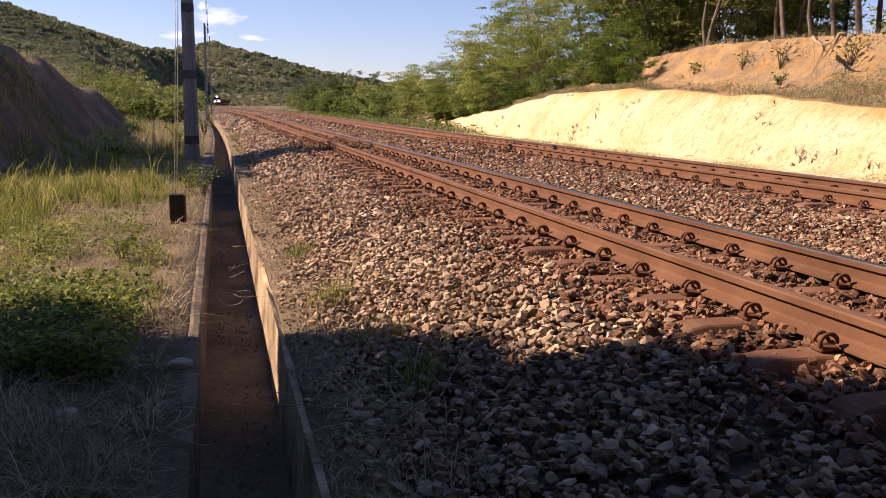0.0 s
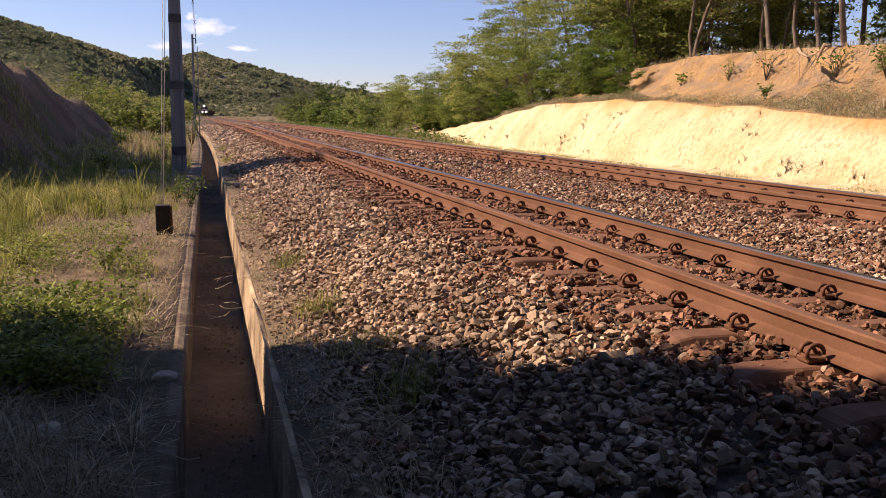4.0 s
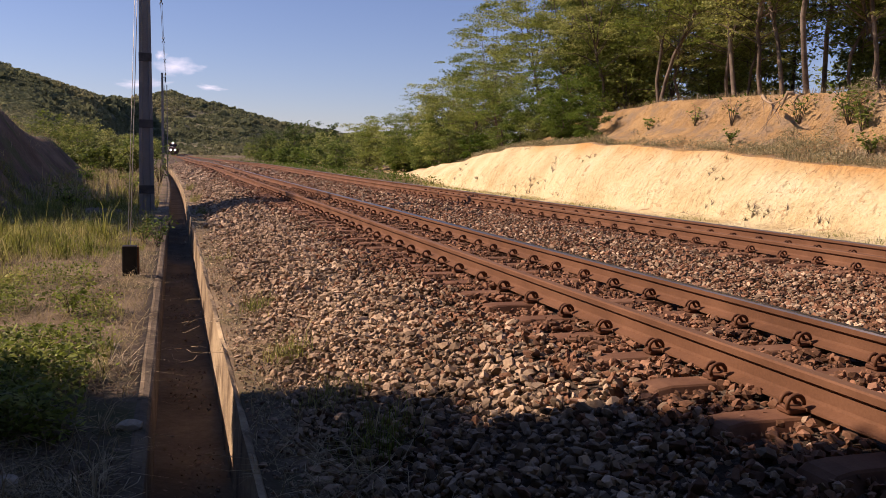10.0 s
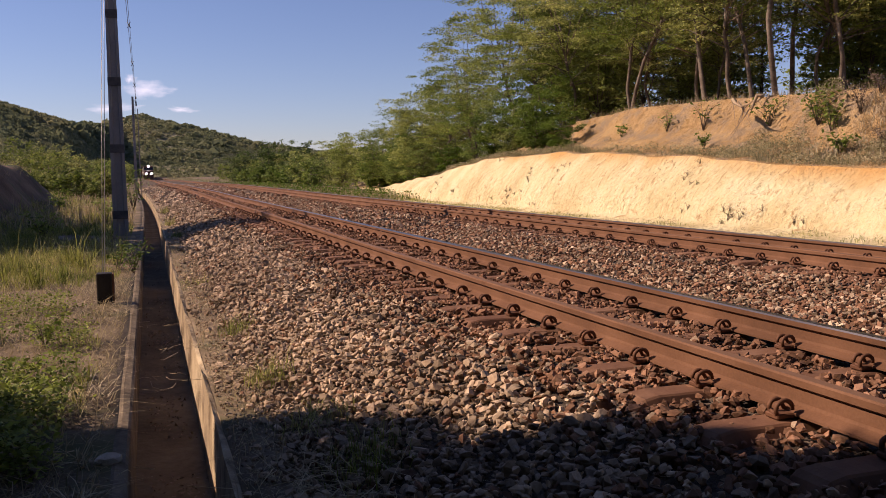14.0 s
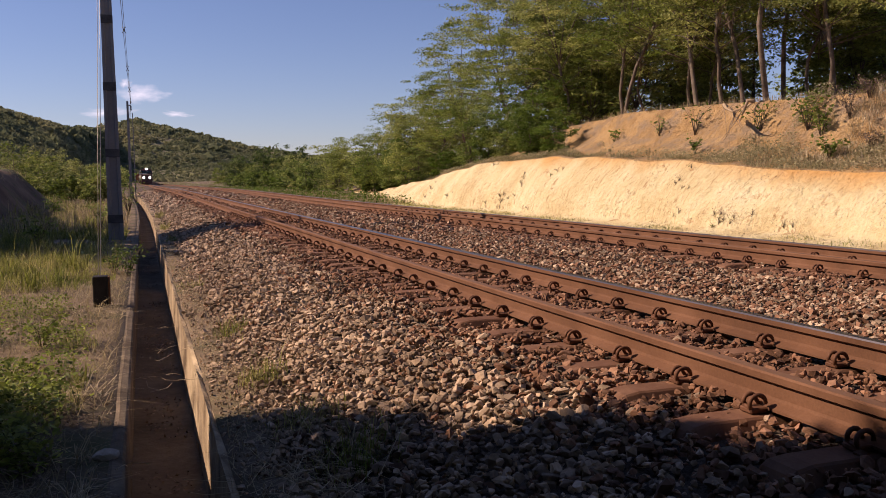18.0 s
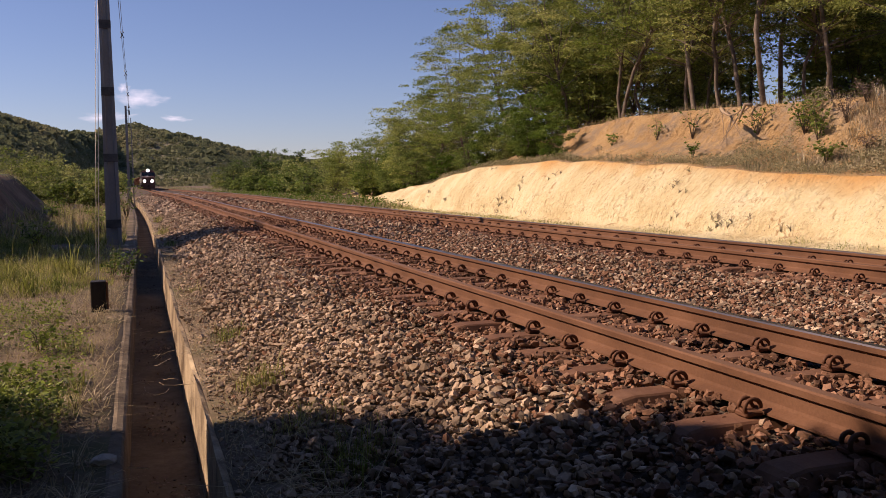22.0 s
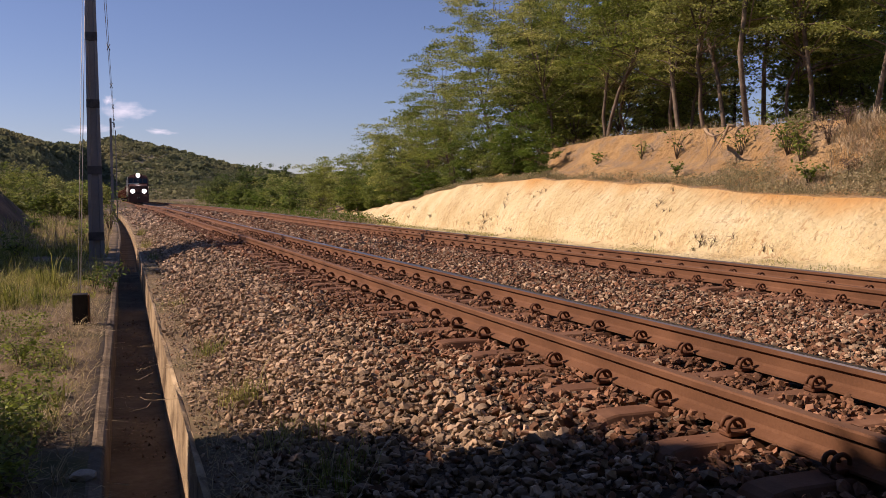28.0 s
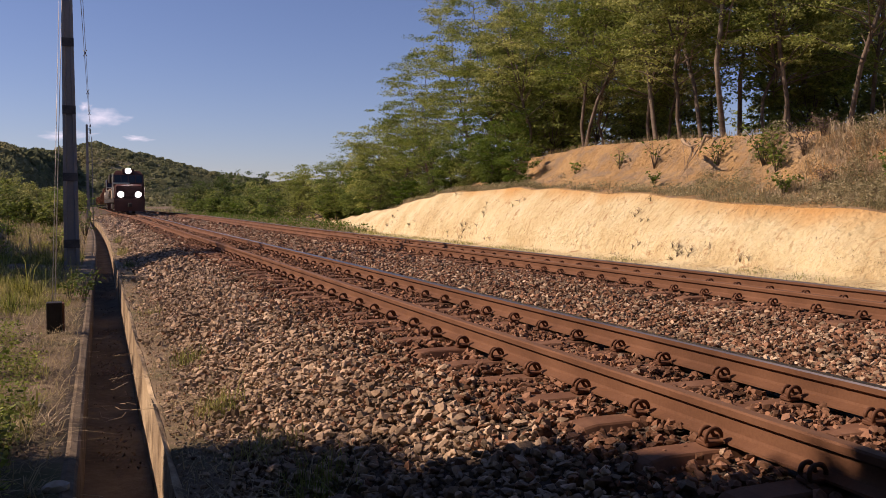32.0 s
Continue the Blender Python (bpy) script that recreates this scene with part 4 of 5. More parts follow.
# left of the line
for i in range(90):
    y = 44 + 170 * (i / 90) ** 1.2
    u = -5.0 - rng.exponential(5.0) - (2.0 if y < 60 else 0)
    u = u if y > 80 else max(u, -9.5)
    k = i % 5
    if y < 64 and u < -6.2:
        continue
    kind = SCRUB[2] if y < 75 else MEDIUM_FAR[2] if k == 0 and y > 110 else SCRUB[3] if k == 2 and y > 80 and u < -9 else SCRUB[i % 3] if k != 3 else BUSH_FAR[i % 3]
    make_tree("bush", pose(u + shift(y), y, ground_at(u, y) + rise(y) - 0.05, 0, 0, 53 * i), kind, "green bush in the scrub beside the railway", "bush", "scrub bushes")
for i, (x, y, k) in enumerate([(16.6, 110, 0), (13.9, 117, 0), (15.2, 121, 1), (18.4, 113, 1), (12.6, 140, 1), (15.0, 158, 0)]):
    make_tree("tree", pose(x + shift(y), y, -0.35 + rise(y), 0, 0, 90 * i), ROUND_FAR[k], "dark green rounded tree standing beside the railway", "tree", "trees beside the railway")
# the edge of the wood, lower and lower towards the distance: place, height, kind
for i, (x, y, h, k) in enumerate([(14.9, 40.6, 10.2, 0), (14.6, 45.5, 8.9, 5), (14.4, 49.5, 7.4, 5), (16.8, 52.0, 7.6, 0), (15.0, 55.5, 6.0, 2), (18.0, 58.0, 6.6, 5), (15.6, 62.5, 5.6, 5), (18.5, 66.0, 5.8, 2), (16.6, 73.0, 5.5, 0),
                                 (17.5, 84.0, 5.5, 5), (18.0, 96.0, 5.4, 2)]):
    kind, full = (TALL[k], (9.5, 10.5, 8.6, 11.0, 10.0, 9.0)[k]) if h > 7 else (MEDIUM[k % 3], (5.0, 6.0, 4.2)[k % 3])
    make_tree("tree", pose(x + shift(y), y, (bank_ground(x, y) if y < 88 else -0.3) - 0.1, 0, 0, 83 * i) @ Matrix.Scale(h / full, 4), kind, "leafy olive-green tree at the edge of the wood", "tree", "trees on the mound")
# unseen trees added behind the camera's left shoulder to cast the foreground shade
for x, y, turn_, k, size in [(-9.34, 3.93, 20, 2, 1.07), (-14.02, 7.06, 30, 2, 1.03), (-14.58, 8.35, 110, 2, 0.91), (-7.11, 3.72, 330, 2, 1.07), (-13.26, 6.79, 30, 2, 1.05), (-11.8, 5.44, 30, 2, 1.07),
                             (-9.75, 5.0, 350, 2, 0.97), (-10.9, 3.25, 150, 1, 1.13), (-8.5, 5.14, 280, 2, 0.9)]:
    make_tree("tree", pose(x, y, ground_at(x, y) - 0.1, 0, 0, turn_) @ Matrix.Scale(size, 4), SHADE[k], "unseen leafy tree added to shade the ground beside the railway", "tree", "shade trees")
# more unseen trees, added to block sky light and shade the left grass
for i, (x, y, k) in enumerate([(-8.4, -4.5, 1), (-9.6, 0.2, 0), (-15.8, 28.2, 1), (-5.9, -0.8, 1), (-4.4, -2.4, 1), (-6.9, -2.8, 0), (-2.7, -3.6, 1), (-10.5, -1.5, 1), (-3.2, -7.0, 1), (-18.0, 28.5, 0), (-17.5, 32.0, 0), (-19.5, 35.0, 1), (-5.0, -2.6, 1), (-4.2, -6.5, 0),
                               (-5.2, -6.0, 1), (-9.0, -9.5, 0), (-4.6, -11.0, 1), (9.6, -6.0, 1), (13.0, -2.5, 0), (11.0, -11.0, 1), (15.5, 3.5, 0)]):
    make_tree("tree", pose(x, y, ground_at(x, y) - 0.1, 0, 0, 40 * (i + (i > 0))), SHADE[k], "unseen leafy tree added to shade the ground beside the railway", "tree", "shade trees")


def hill_woods():
    """Crowns all over the hill, as one object: leaf masses laid round each crown's top."""
    rng = np.random.default_rng(31)
    C, D, S = [], [], []
    for i in range(20000):
        a, b = rng.uniform(-125, 130), rng.random() ** (1.5 if i < 7500 else 0.8)
        if i < 7500 and a > -14:
            a = rng.uniform(-125, -14)
        p = hill_point(a, b)
        low = p[1] < 420
        r = rng.uniform(1.0, 2.3) if low else 0.85 * rng.lognormal(0, 0.4)
        r *= min(max(p[1] / 480, 0.75), 1.6) * (1.0 + 0.5 * wob(p[0], p[1], 0.04, 5.0))
        if rng.random() < 0.02:
            r *= 1.7
        k = 34 if low else 13
        q = rng.normal(size=(k, 3))
        q[:, 2] = np.abs(q[:, 2]) * 0.9 - 0.25
        q /= np.linalg.norm(q, axis=1)[:, None]
        C.append(np.array(p) + q * r * np.array([1.15, 1.15, 0.6]) * rng.uniform(0.8, 1.05, (k, 1)) + np.array([0, 0, 0.2 * r]))
        D.append(q)
        S.append(np.full(k, r * (0.38 if low else 0.55)))
    C, D, S = np.concatenate(C), np.concatenate(D), np.concatenate(S)[:, None]
    nrm = D + rng.normal(size=D.shape) * 0.2
    t1 = np.cross(nrm, rng.normal(size=D.shape))
    t1 /= np.linalg.norm(t1, axis=1)[:, None] + 1e-9
    t2 = np.cross(nrm, t1)
    t2 /= np.linalg.norm(t2, axis=1)[:, None] + 1e-9
    S = S * rng.uniform(0.6, 1.4, S.shape)
    V = np.stack([C - t1 * S, C + t2 * S * 0.7, C + t1 * S, C - t2 * S * 0.7], 1).reshape(-1, 3)
    ob = new("hill_woods", mesh_from("hill_woods", V, np.arange(len(V)).reshape(-1, 4), M_HILLTREE))
    tagged(ob, "scattered green tree crowns covering the hills, paled for haze", "woods", kind="stuff")


hill_woods()


def grass(name, label, spots, blade, width, mat, seed, bend=0.5, category="grass", tufts=0.0):
    """Blades as two-segment strips; spots: rows of x, y, z."""
    rng = np.random.default_rng(seed)
    P = np.asarray(spots, float)
    n = len(P)
    ang = rng.uniform(0, 2 * math.pi, n)
    d = np.stack([np.cos(ang), np.sin(ang), np.zeros(n)], -1)
    s = np.stack([-np.sin(ang), np.cos(ang), np.zeros(n)], -1)
    h = blade * rng.lognormal(0, 0.35, n)[:, None]
    if tufts:
        h *= np.array([0.45 + 1.5 * max(0.0, 0.35 + wob(p[0], p[1], tufts, seed + 0.5)) for p in P])[:, None]
    lean = rng.uniform(0.15, 1.0, n)[:, None] * bend
    z = np.array([0, 0, 1.0])
    a, m = P, P + h * (np.maximum(0.62 - 0.2 * lean, 0.07) * z + 0.34 * np.minimum(lean, 1.4) * d)
    t = P + h * (np.maximum(1.0 - 0.45 * lean, 0.06) * z + 0.9 * np.minimum(lean, 1.4) * d)
    w = width * rng.uniform(0.7, 1.3, n)[:, None]
    V = np.stack([a - s * w, a + s * w, m - s * w * 0.8, m + s * w * 0.8, t], 1).reshape(-1, 3)
    k = (np.arange(n) * 5)[:, None]
    T = np.concatenate([k + np.array([[0, 1, 3]]), k + np.array([[0, 3, 2]]), k + np.array([[2, 3, 4]])], 0)
    return tagged(new(name, mesh_from(name, V, T, mat)), label, category, kind="stuff")


def on_left(rng, n, u0, u1, y0, y1, keep=lambda u, y: True):
    out = []
    for u, y in zip(rng.uniform(u0, u1, n), y0 + (y1 - y0) * rng.random(n) ** 1.4):
        if keep(u, y):
            out.append(on_line(u, y, ground_at(u, y)))
    return out


rng = np.random.default_rng(8)
grass("grass", "short sunlit green and yellow grass beside the drain", on_left(rng, 100000, -9.0, -3.25, 3.0, 30, lambda u, y: wob(u, y, 0.9, 1.0) > 0.14 - 0.08 * (-3.3 - u) - (0.15 if y > 15 else 0.0) + (0.30 if 10.2 < y < 13.6 and u > -4.6 else 0.0) and not (u > -4.3 and y < 6.4)), 0.15, 0.0038, M_GRASS, 1, bend=1.1, tufts=2.2)
grass("tall_grass", "tall rough green grass along the foot of the bank", on_left(rng, 46000, -12.0, -3.7, 12.5, 60, lambda u, y: wob(u, y, 0.3, 2.0) > -0.2 and left_bank(u, y) < 0.5), 0.27, 0.006, M_GRASS, 2, bend=1.6, tufts=1.1)
grass("dry_grass", "flattened straw and dead grass on bare soil", on_left(rng, 26000, -7.5, -3.06, 2.5, 20), 0.17, 0.0030, M_DRY, 3, bend=3.2)
grass("dry_grass", "dead straw lying on the soil strip beside the drain", [on_line(u, y, GRADE + 0.012) for u, y in zip(rng.uniform(-2.36, -1.85, 3600), 2.8 + 18 * rng.random(3600) ** 1.4)], 0.12, 0.0022, M_DRY, 33, bend=3.2)
grass("dry_grass", "dense dead straw on the shaded soil", on_left(rng, 15000, -5.2, -3.1, 2.6, 7.0, lambda u, y: wob(u, y, 2.2, 15.0) > 0.08), 0.16, 0.0026, M_STRAW, 34, bend=2.6, tufts=2.5)
grass("dry_grass", "dry yellow grass tufts on the far ground", on_left(rng, 9000, -14.0, -3.3, 30, 95, lambda u, y: left_bank(u, y) < 0.35), 0.36, 0.012, M_DRY, 4)


def on_right(rng, n, t0, t1, y0, y1, keep=lambda t, y: True):
    out = []
    for t, y in zip(rng.uniform(t0, t1, n), rng.uniform(y0, y1, n)):
        if keep(t, y):
            out.append(upper_point(t, y))
    return out


grass("ledge_grass", "dry straw-coloured grass on the ledge of the cutting", on_right(rng, 44000, 0.02, 0.98, 8, 48, lambda t, y: t < 0.42 + 0.3 * wob(t, y, 0.8, 9.0) + (0.5 if y < 21 else 0.0) and wob(t * 2, y, 0.7, 3.0) > -0.22), 0.15, 0.0046, M_OLIVE, 5, bend=1.4, tufts=1.4)
grass("mound_grass", "tall dry grass over the end of the mound", on_right(rng, 26000, 0.3, 2.1, 6, 20.5, lambda t, y: y < 17.6 + wob(t, y, 1.2) * 2.4), 0.26, 0.0060, M_STRAW, 6, bend=1.8, tufts=1.2)
grass("crest_grass", "thin dry grass along the crest of the mound", on_right(rng, 2500, 1.92, 2.04, 8, 38), 0.16, 0.004, M_DRY, 7)
foot_spots = []
for y in 8 + 52 * rng.random(26000) ** 0.75:
    if wob(2, y, 0.45, 5.0) > 0.25 - 0.025 * (y - 12):
        foot_spots.append((foot_at(y) - rng.exponential(0.45) + 0.10, y, -0.34))
grass("verge_grass", "thin yellowish grass at the foot of the pale bank", foot_spots, 0.10, 0.004, M_GRASS, 9, bend=1.3)


def leaf_stuff(name, label, spots, size, mat, seed, height, category="weeds"):
    """Low broad-leaved plants: leaves held over the given spots."""
    rng = np.random.default_rng(seed)
    P = np.repeat(np.asarray(spots, float), 5, axis=0)
    P = P + rng.normal(size=P.shape) * np.array([0.06, 0.06, 0]) + np.array([0, 0, 1.0]) * (rng.random(len(P)) * height)[:, None]
    V, F = leaves(P, 1.4, size, rng, 1.6)
    return tagged(new(name, mesh_from(name, V, F, mat)), label, category, kind="stuff")


leaf_stuff("ground_weeds", "low broad-leaved green weeds covering the soil", on_left(rng, 26000, -8.0, -3.35, 5.4, 12, lambda u, y: wob(u, y, 1.4, 6.0) + 0.5 * wob(u, y, 4.0, 2.0) > 0.20 - 0.04 * (-3.5 - u)), 0.016, M_WEED, 41, 0.24)
leaf_stuff("ground_weeds", "bushy dark green weeds at the edge of the shade", on_left(rng, 4200, -5.6, -3.35, 5.2, 7.6, lambda u, y: wob(u, y, 1.6, 2.0) > -0.12), 0.024, M_WEED, 42, 0.26)

leaf_stuff("ledge_weeds", "low olive-brown weeds along the ledge of the cutting", on_right(rng, 10000, 0.02, 1.10, 8, 44, lambda t, y: t < 0.5 + 0.4 * wob(t, y, 0.9, 4.0) + (0.5 if y < 21 else 0.0) and wob(t * 3, y, 0.6, 11.0) > -0.12), 0.026, M_OLIVE, 44, 0.22)
leaf_stuff("mound_weeds", "dry olive weeds over the end of the mound", on_right(rng, 9000, 0.4, 2.0, 8, 19.5, lambda t, y: y < 16.8 + 5 * wob(t, y, 1.0, 2.0)), 0.028, M_OLIVE, 45, 0.36)
verge = [on_line(rng.uniform(7.4, 13.0), y, -0.36) for y in rng.uniform(44, 130, 9000)]
grass("verge_grass", "dry yellow-green grass on the verge beyond the bank", verge, 0.32, 0.012, M_DRY, 46, bend=1.2)
far_verge = [on_line(rng.uniform(7.4, 16.0), y, -0.36) for y in rng.uniform(110, 340, 9000)]
grass("verge_grass", "tan and green grass on the far verge", far_verge, 0.5, 0.035, M_OLIVE, 56, bend=1.2)
leaf_stuff("verge_weeds", "green weeds on the verge beyond the bank", verge[::4], 0.07, M_LEAF2, 47, 0.45)

grass("bank_grass", "dry grass hanging on the earth bank", on_left(rng, 4500, -10.5, -6.6, 18, 62, lambda u, y: left_bank(u, y) > 1.6 and wob(u, y, 0.5, 3.0) > 0.0), 0.30, 0.006, M_DRY, 49, bend=1.6)


def plant(name, m, height, n, leaf, mat, label, category, group, seed, width=0.5):
    """A small plant: a few thin stems with leaves along them."""
    rng = np.random.default_rng(seed)
    e = empty(name, m, label, category, group)
    runs, pts = [], []
    for i in range(7):
        a = i * 0.9 + rng.random()
        tip = np.array([math.cos(a) * width * rng.uniform(0.3, 1), math.sin(a) * width * rng.uniform(0.3, 1), height * rng.uniform(0.6, 1.0)])
        mid = tip * np.array([0.35, 0.35, 0.6])
        runs.append(([(0, 0, -0.05), tuple(mid), tuple(tip)], [0.012 * height + 0.003, 0.008 * height + 0.002, 0.002]))
        for _ in range(n):
            t = rng.uniform(0.25, 1.05)
            pts.append(mid * min(t * 2, 1) + (tip - mid) * max(t * 2 - 1, 0) + rng.normal(size=3) * 0.10 * height)
    tagged(part("stalk", tubes("stalk", runs, M_BARK, 4), None, e), kind="stuff")
    V, F = leaves(np.array(pts), 0.9, leaf, rng, 1.4)
    part("foliage", mesh_from("foliage", V, F, mat), None, e)
    return e


# weeds along the foot of the stones
for i, (u, y, h, n) in enumerate([(-1.98, 9.1, 0.22, 26), (-1.95, 6.75, 0.24, 34), (-1.75, 4.5, 0.20, 46), (-1.85, 5.4, 0.17, 30), (-2.15, 13.5, 0.2, 20), (-2.1, 24.0, 0.4, 30), (-2.15, 30.0, 0.5, 30), (-2.1, 40.0, 0.6, 30)]):
    spots = [on_line(u + a, y + b, ballast_at(u + a, y + b)) for a, b in np.random.default_rng(i).normal(size=(n * 6, 2)) * np.array([0.10, 0.16])]
    grass("grass_tuft", "fresh green grass tuft growing at the foot of the stones", spots, h * 0.6, 0.0026, M_GRASS, 60 + i, bend=1.2, category="grass tuft")
# dead leaves and clods washed along the drain floor
litter = np.random.default_rng(71)
leaf_stuff("leaf_litter", "brown dead leaves and clods on the drain floor", [on_line(u, y, -1.075) for u, y in zip(litter.uniform(DRAIN_L + 0.03, DRAIN_R - 0.05, 700), 4 + 26 * litter.random(700) ** 1.3) if wob(u, y, 0.8, 3.0) > -0.05], 0.016, M_DEADLEAF, 72, 0.03, "leaf litter")
leaf_stuff("leaf_litter", "dead brown weeds caught in the drain", [on_line(-2.68 + a, 11.3 + b, -1.05) for a, b in litter.normal(size=(60, 2)) * np.array([0.10, 0.25])], 0.014, M_DEADLEAF, 73, 0.22, "leaf litter")
leaf_stuff("leaf_litter", "brown dead leaves among the grass", on_left(litter, 1500, -5.0, -3.05, 4.5, 13, lambda u, y: wob(u, y, 1.1, 12.0) > 0.1), 0.014, M_DEADLEAF, 74, 0.02, "leaf litter")
# coarse tussocks along the shade of the bank
for i in range(22):
    u, y, n = litter.uniform(-8.0, -4.0), litter.uniform(13.0, 17.5), int(litter.integers(40, 90))
    spots = [on_line(u + a, y + b, ground_at(u + a, y + b)) for a, b in litter.normal(size=(n, 2)) * 0.09]
    grass("tussock", "coarse green grass tussock with long arching blades", spots, 0.42, 0.007, M_GRASS, 700 + i, bend=1.1, category="grass tuft")
# thin dry grass standing in the shade at the foot of the stones
grass("dry_grass", "long dry grass stems over the foot of the stones", [on_line(u, y, max(ballast_at(u, y), GRADE)) for u, y in zip(litter.normal(-1.9, 0.2, 150), litter.uniform(3.0, 5.0, 150))], 0.24, 0.0022, M_STRAW, 75, bend=1.7)
# leafy plants beside the drain and in the grass
for i, (u, y, h, n) in enumerate([(-3.05, 15.7, 0.52, 16), (-3.3, 16.3, 0.46, 14), (-3.02, 16.9, 0.50, 14), (-4.9, 8.6, 0.5, 30), (-6.55, 43.0, 1.4, 40), (-4.2, 33.0, 0.9, 30), (-3.4, 44.0, 1.8, 40), (-4.6, 9.6, 0.4, 22), (-3.75, 9.2, 0.35, 22), (-5.35, 24.6, 0.75, 26)]):
    plant("weed", pose(u + shift(y), y, ground_at(u, y)), h, n, (0.036 if y > 15 else 0.028) if h < 0.7 else 0.06, M_WEED if i == 3 or i > 6 else M_DARKLEAF if i < 3 or i == 9 else M_LEAF2, "leafy green weed beside the drain", "plant", "weeds by the drain", 300 + i, 0.5 * h + 0.15)
# sparse plants on the pale face and on the ledge
prng = np.random.default_rng(77)
# tiny dark blades added on the face to stand in for its pits
rootlets = []
for y, t in zip(prng.uniform(9, 46, 5000), prng.uniform(0.04, 0.97, 5000)):
    if wob(t * 2.5, y, 0.9, 21.0) > 0.22:
        x, _, z = pale_point(t, y)
        rootlets.append((x - 0.01, y, z))
grass("rootlets", "small dark blades standing in for the pits of the pale bank", rootlets, 0.055, 0.0042, M_DEADLEAF, 90, bend=2.2, category="rootlets")
for k in range(17):
    y0, t0 = prng.uniform(12, 43), prng.beta(1.2, 1.9)
    for i in range(prng.integers(2, 6)):
        y, t = y0 + prng.normal() * 0.35, min(max(t0 + prng.normal() * 0.10, 0.03), 0.95)
        x, _, z = pale_point(t, y)
        plant("seedling", pose(x - 0.02, y, z, 0, -25, prng.uniform(0, 360)), prng.uniform(0.06, 0.16), 3, 0.015, M_LEAF2 if (i + k) % 3 == 0 else M_DEADLEAF, "sparse wilted seedling rooted in the pale bank", "plant", "seedlings on the bank", 400 + 7 * k + i, 0.16)
for i, (y, t, h, n) in enumerate([(21.1, 1.15, 0.95, 15), (18.9, 1.2, 1.15, 34), (18.3, 1.1, 0.85, 26), (23.9, 1.1, 0.9, 6), (25.6, 1.0, 0.7, 8), (15.1, 1.9, 1.5, 40), (17.2, 0.6, 0.6, 22), (31.0, 0.4, 0.4, 20), (14.5, 0.9, 0.8, 30), (22.4, 0.5, 0.5, 12), (28.2, 0.9, 0.5, 8)]):
    x, _, z = upper_point(t, y)
    plant("shrub", pose(x, y, z), h, n, 0.060, M_LEAF2, "green shrub on the ledge of the cutting", "shrub", "shrubs on the ledge", 500 + i, 0.7 * h)
for i, (y, t, h) in enumerate([(17.75, 1.45, 0.75), (17.5, 1.75, 0.6), (16.4, 0.8, 0.5), (13.6, 1.2, 0.7)]):
    x, _, z = upper_point(t, y)
    plant("dry_shrub", pose(x, y, z), h, 55, 0.028, M_DEADLEAF, "withered grey-brown shrub on the mound", "shrub", "withered shrubs on the mound", 540 + i, 0.6 * h)
for x, y, size in ((12.9, 32.2, 0.8), (13.2, 34.8, 0.9)):
    make_tree("bush", pose(x, y, bank_ground(x, y) - 0.1, 0, 0, 40 * y) @ Matrix.Scale(size, 4), BUSH[0], "bright green leafy bush at the end of the mound", "bush", "bushes at the mound's end")
for i in range(6):
    y = 35.2 + 1.1 * i
    x, _, z = upper_point(0.9 + 0.1 * (i % 3), y)
    make_tree("bush", pose(x, y, z - 0.1, 0, 0, 50 * i), BUSH[(1, 0, 2)[i % 3]], "dense green bush at the end of the mound", "bush", "bushes at the mound's end")


def dead_roots():
    """Bleached roots and a fallen branch hanging over the mound's edge."""
    e = empty("dead_roots", pose(13.40, 21.1, 2.90), "bleached dead roots and branch hanging over the mound edge", "dead wood")
    rng = np.random.default_rng(9)
    for i in range(7):
        p = np.array([0.22, rng.uniform(-0.75, 0.75), 0.10 + rng.uniform(-0.08, 0.1)])
        d = np.array([-0.07, rng.normal() * 0.13, -0.07])
        pts = [tuple(p)]
        for k in range(6):
            d = d + np.array([rng.normal() * 0.012 + 0.006, rng.normal() * 0.06, -0.02 + rng.normal() * 0.03])
            p = p + d
            pts.append(tuple(p))
        r = rng.uniform(0.016, 0.032)
        part("root", tubes("root", [(pts, [r, r * 0.9, r * 0.8, r * 0.65, r * 0.5, r * 0.35, r * 0.15])], M_PALEWOOD, 5), None, e)
    part("branch", tubes("branch", [([(0.3, 0.95, 0.16), (0.05, 0.70, 0.20), (-0.12, 0.35, 0.06), (-0.22, -0.05, -0.06), (-0.28, -0.5, -0.02)], [0.075, 0.06, 0.045, 0.03, 0.012]),
                                      ([(0.1, -0.62, 0.18), (-0.05, -0.50, 0.22), (-0.10, -0.44, 0.02), (-0.16, -0.40, -0.2)], [0.06, 0.055, 0.04, 0.015])], M_PALEWOOD, 6), None, e, "thick bleached branch")


M_PALEWOOD = surface("bleached_wood", [(0.22, 0.155, 0.10), (0.40, 0.31, 0.21)], 3, 30, 0.9, 0.4, space="object")
dead_roots()


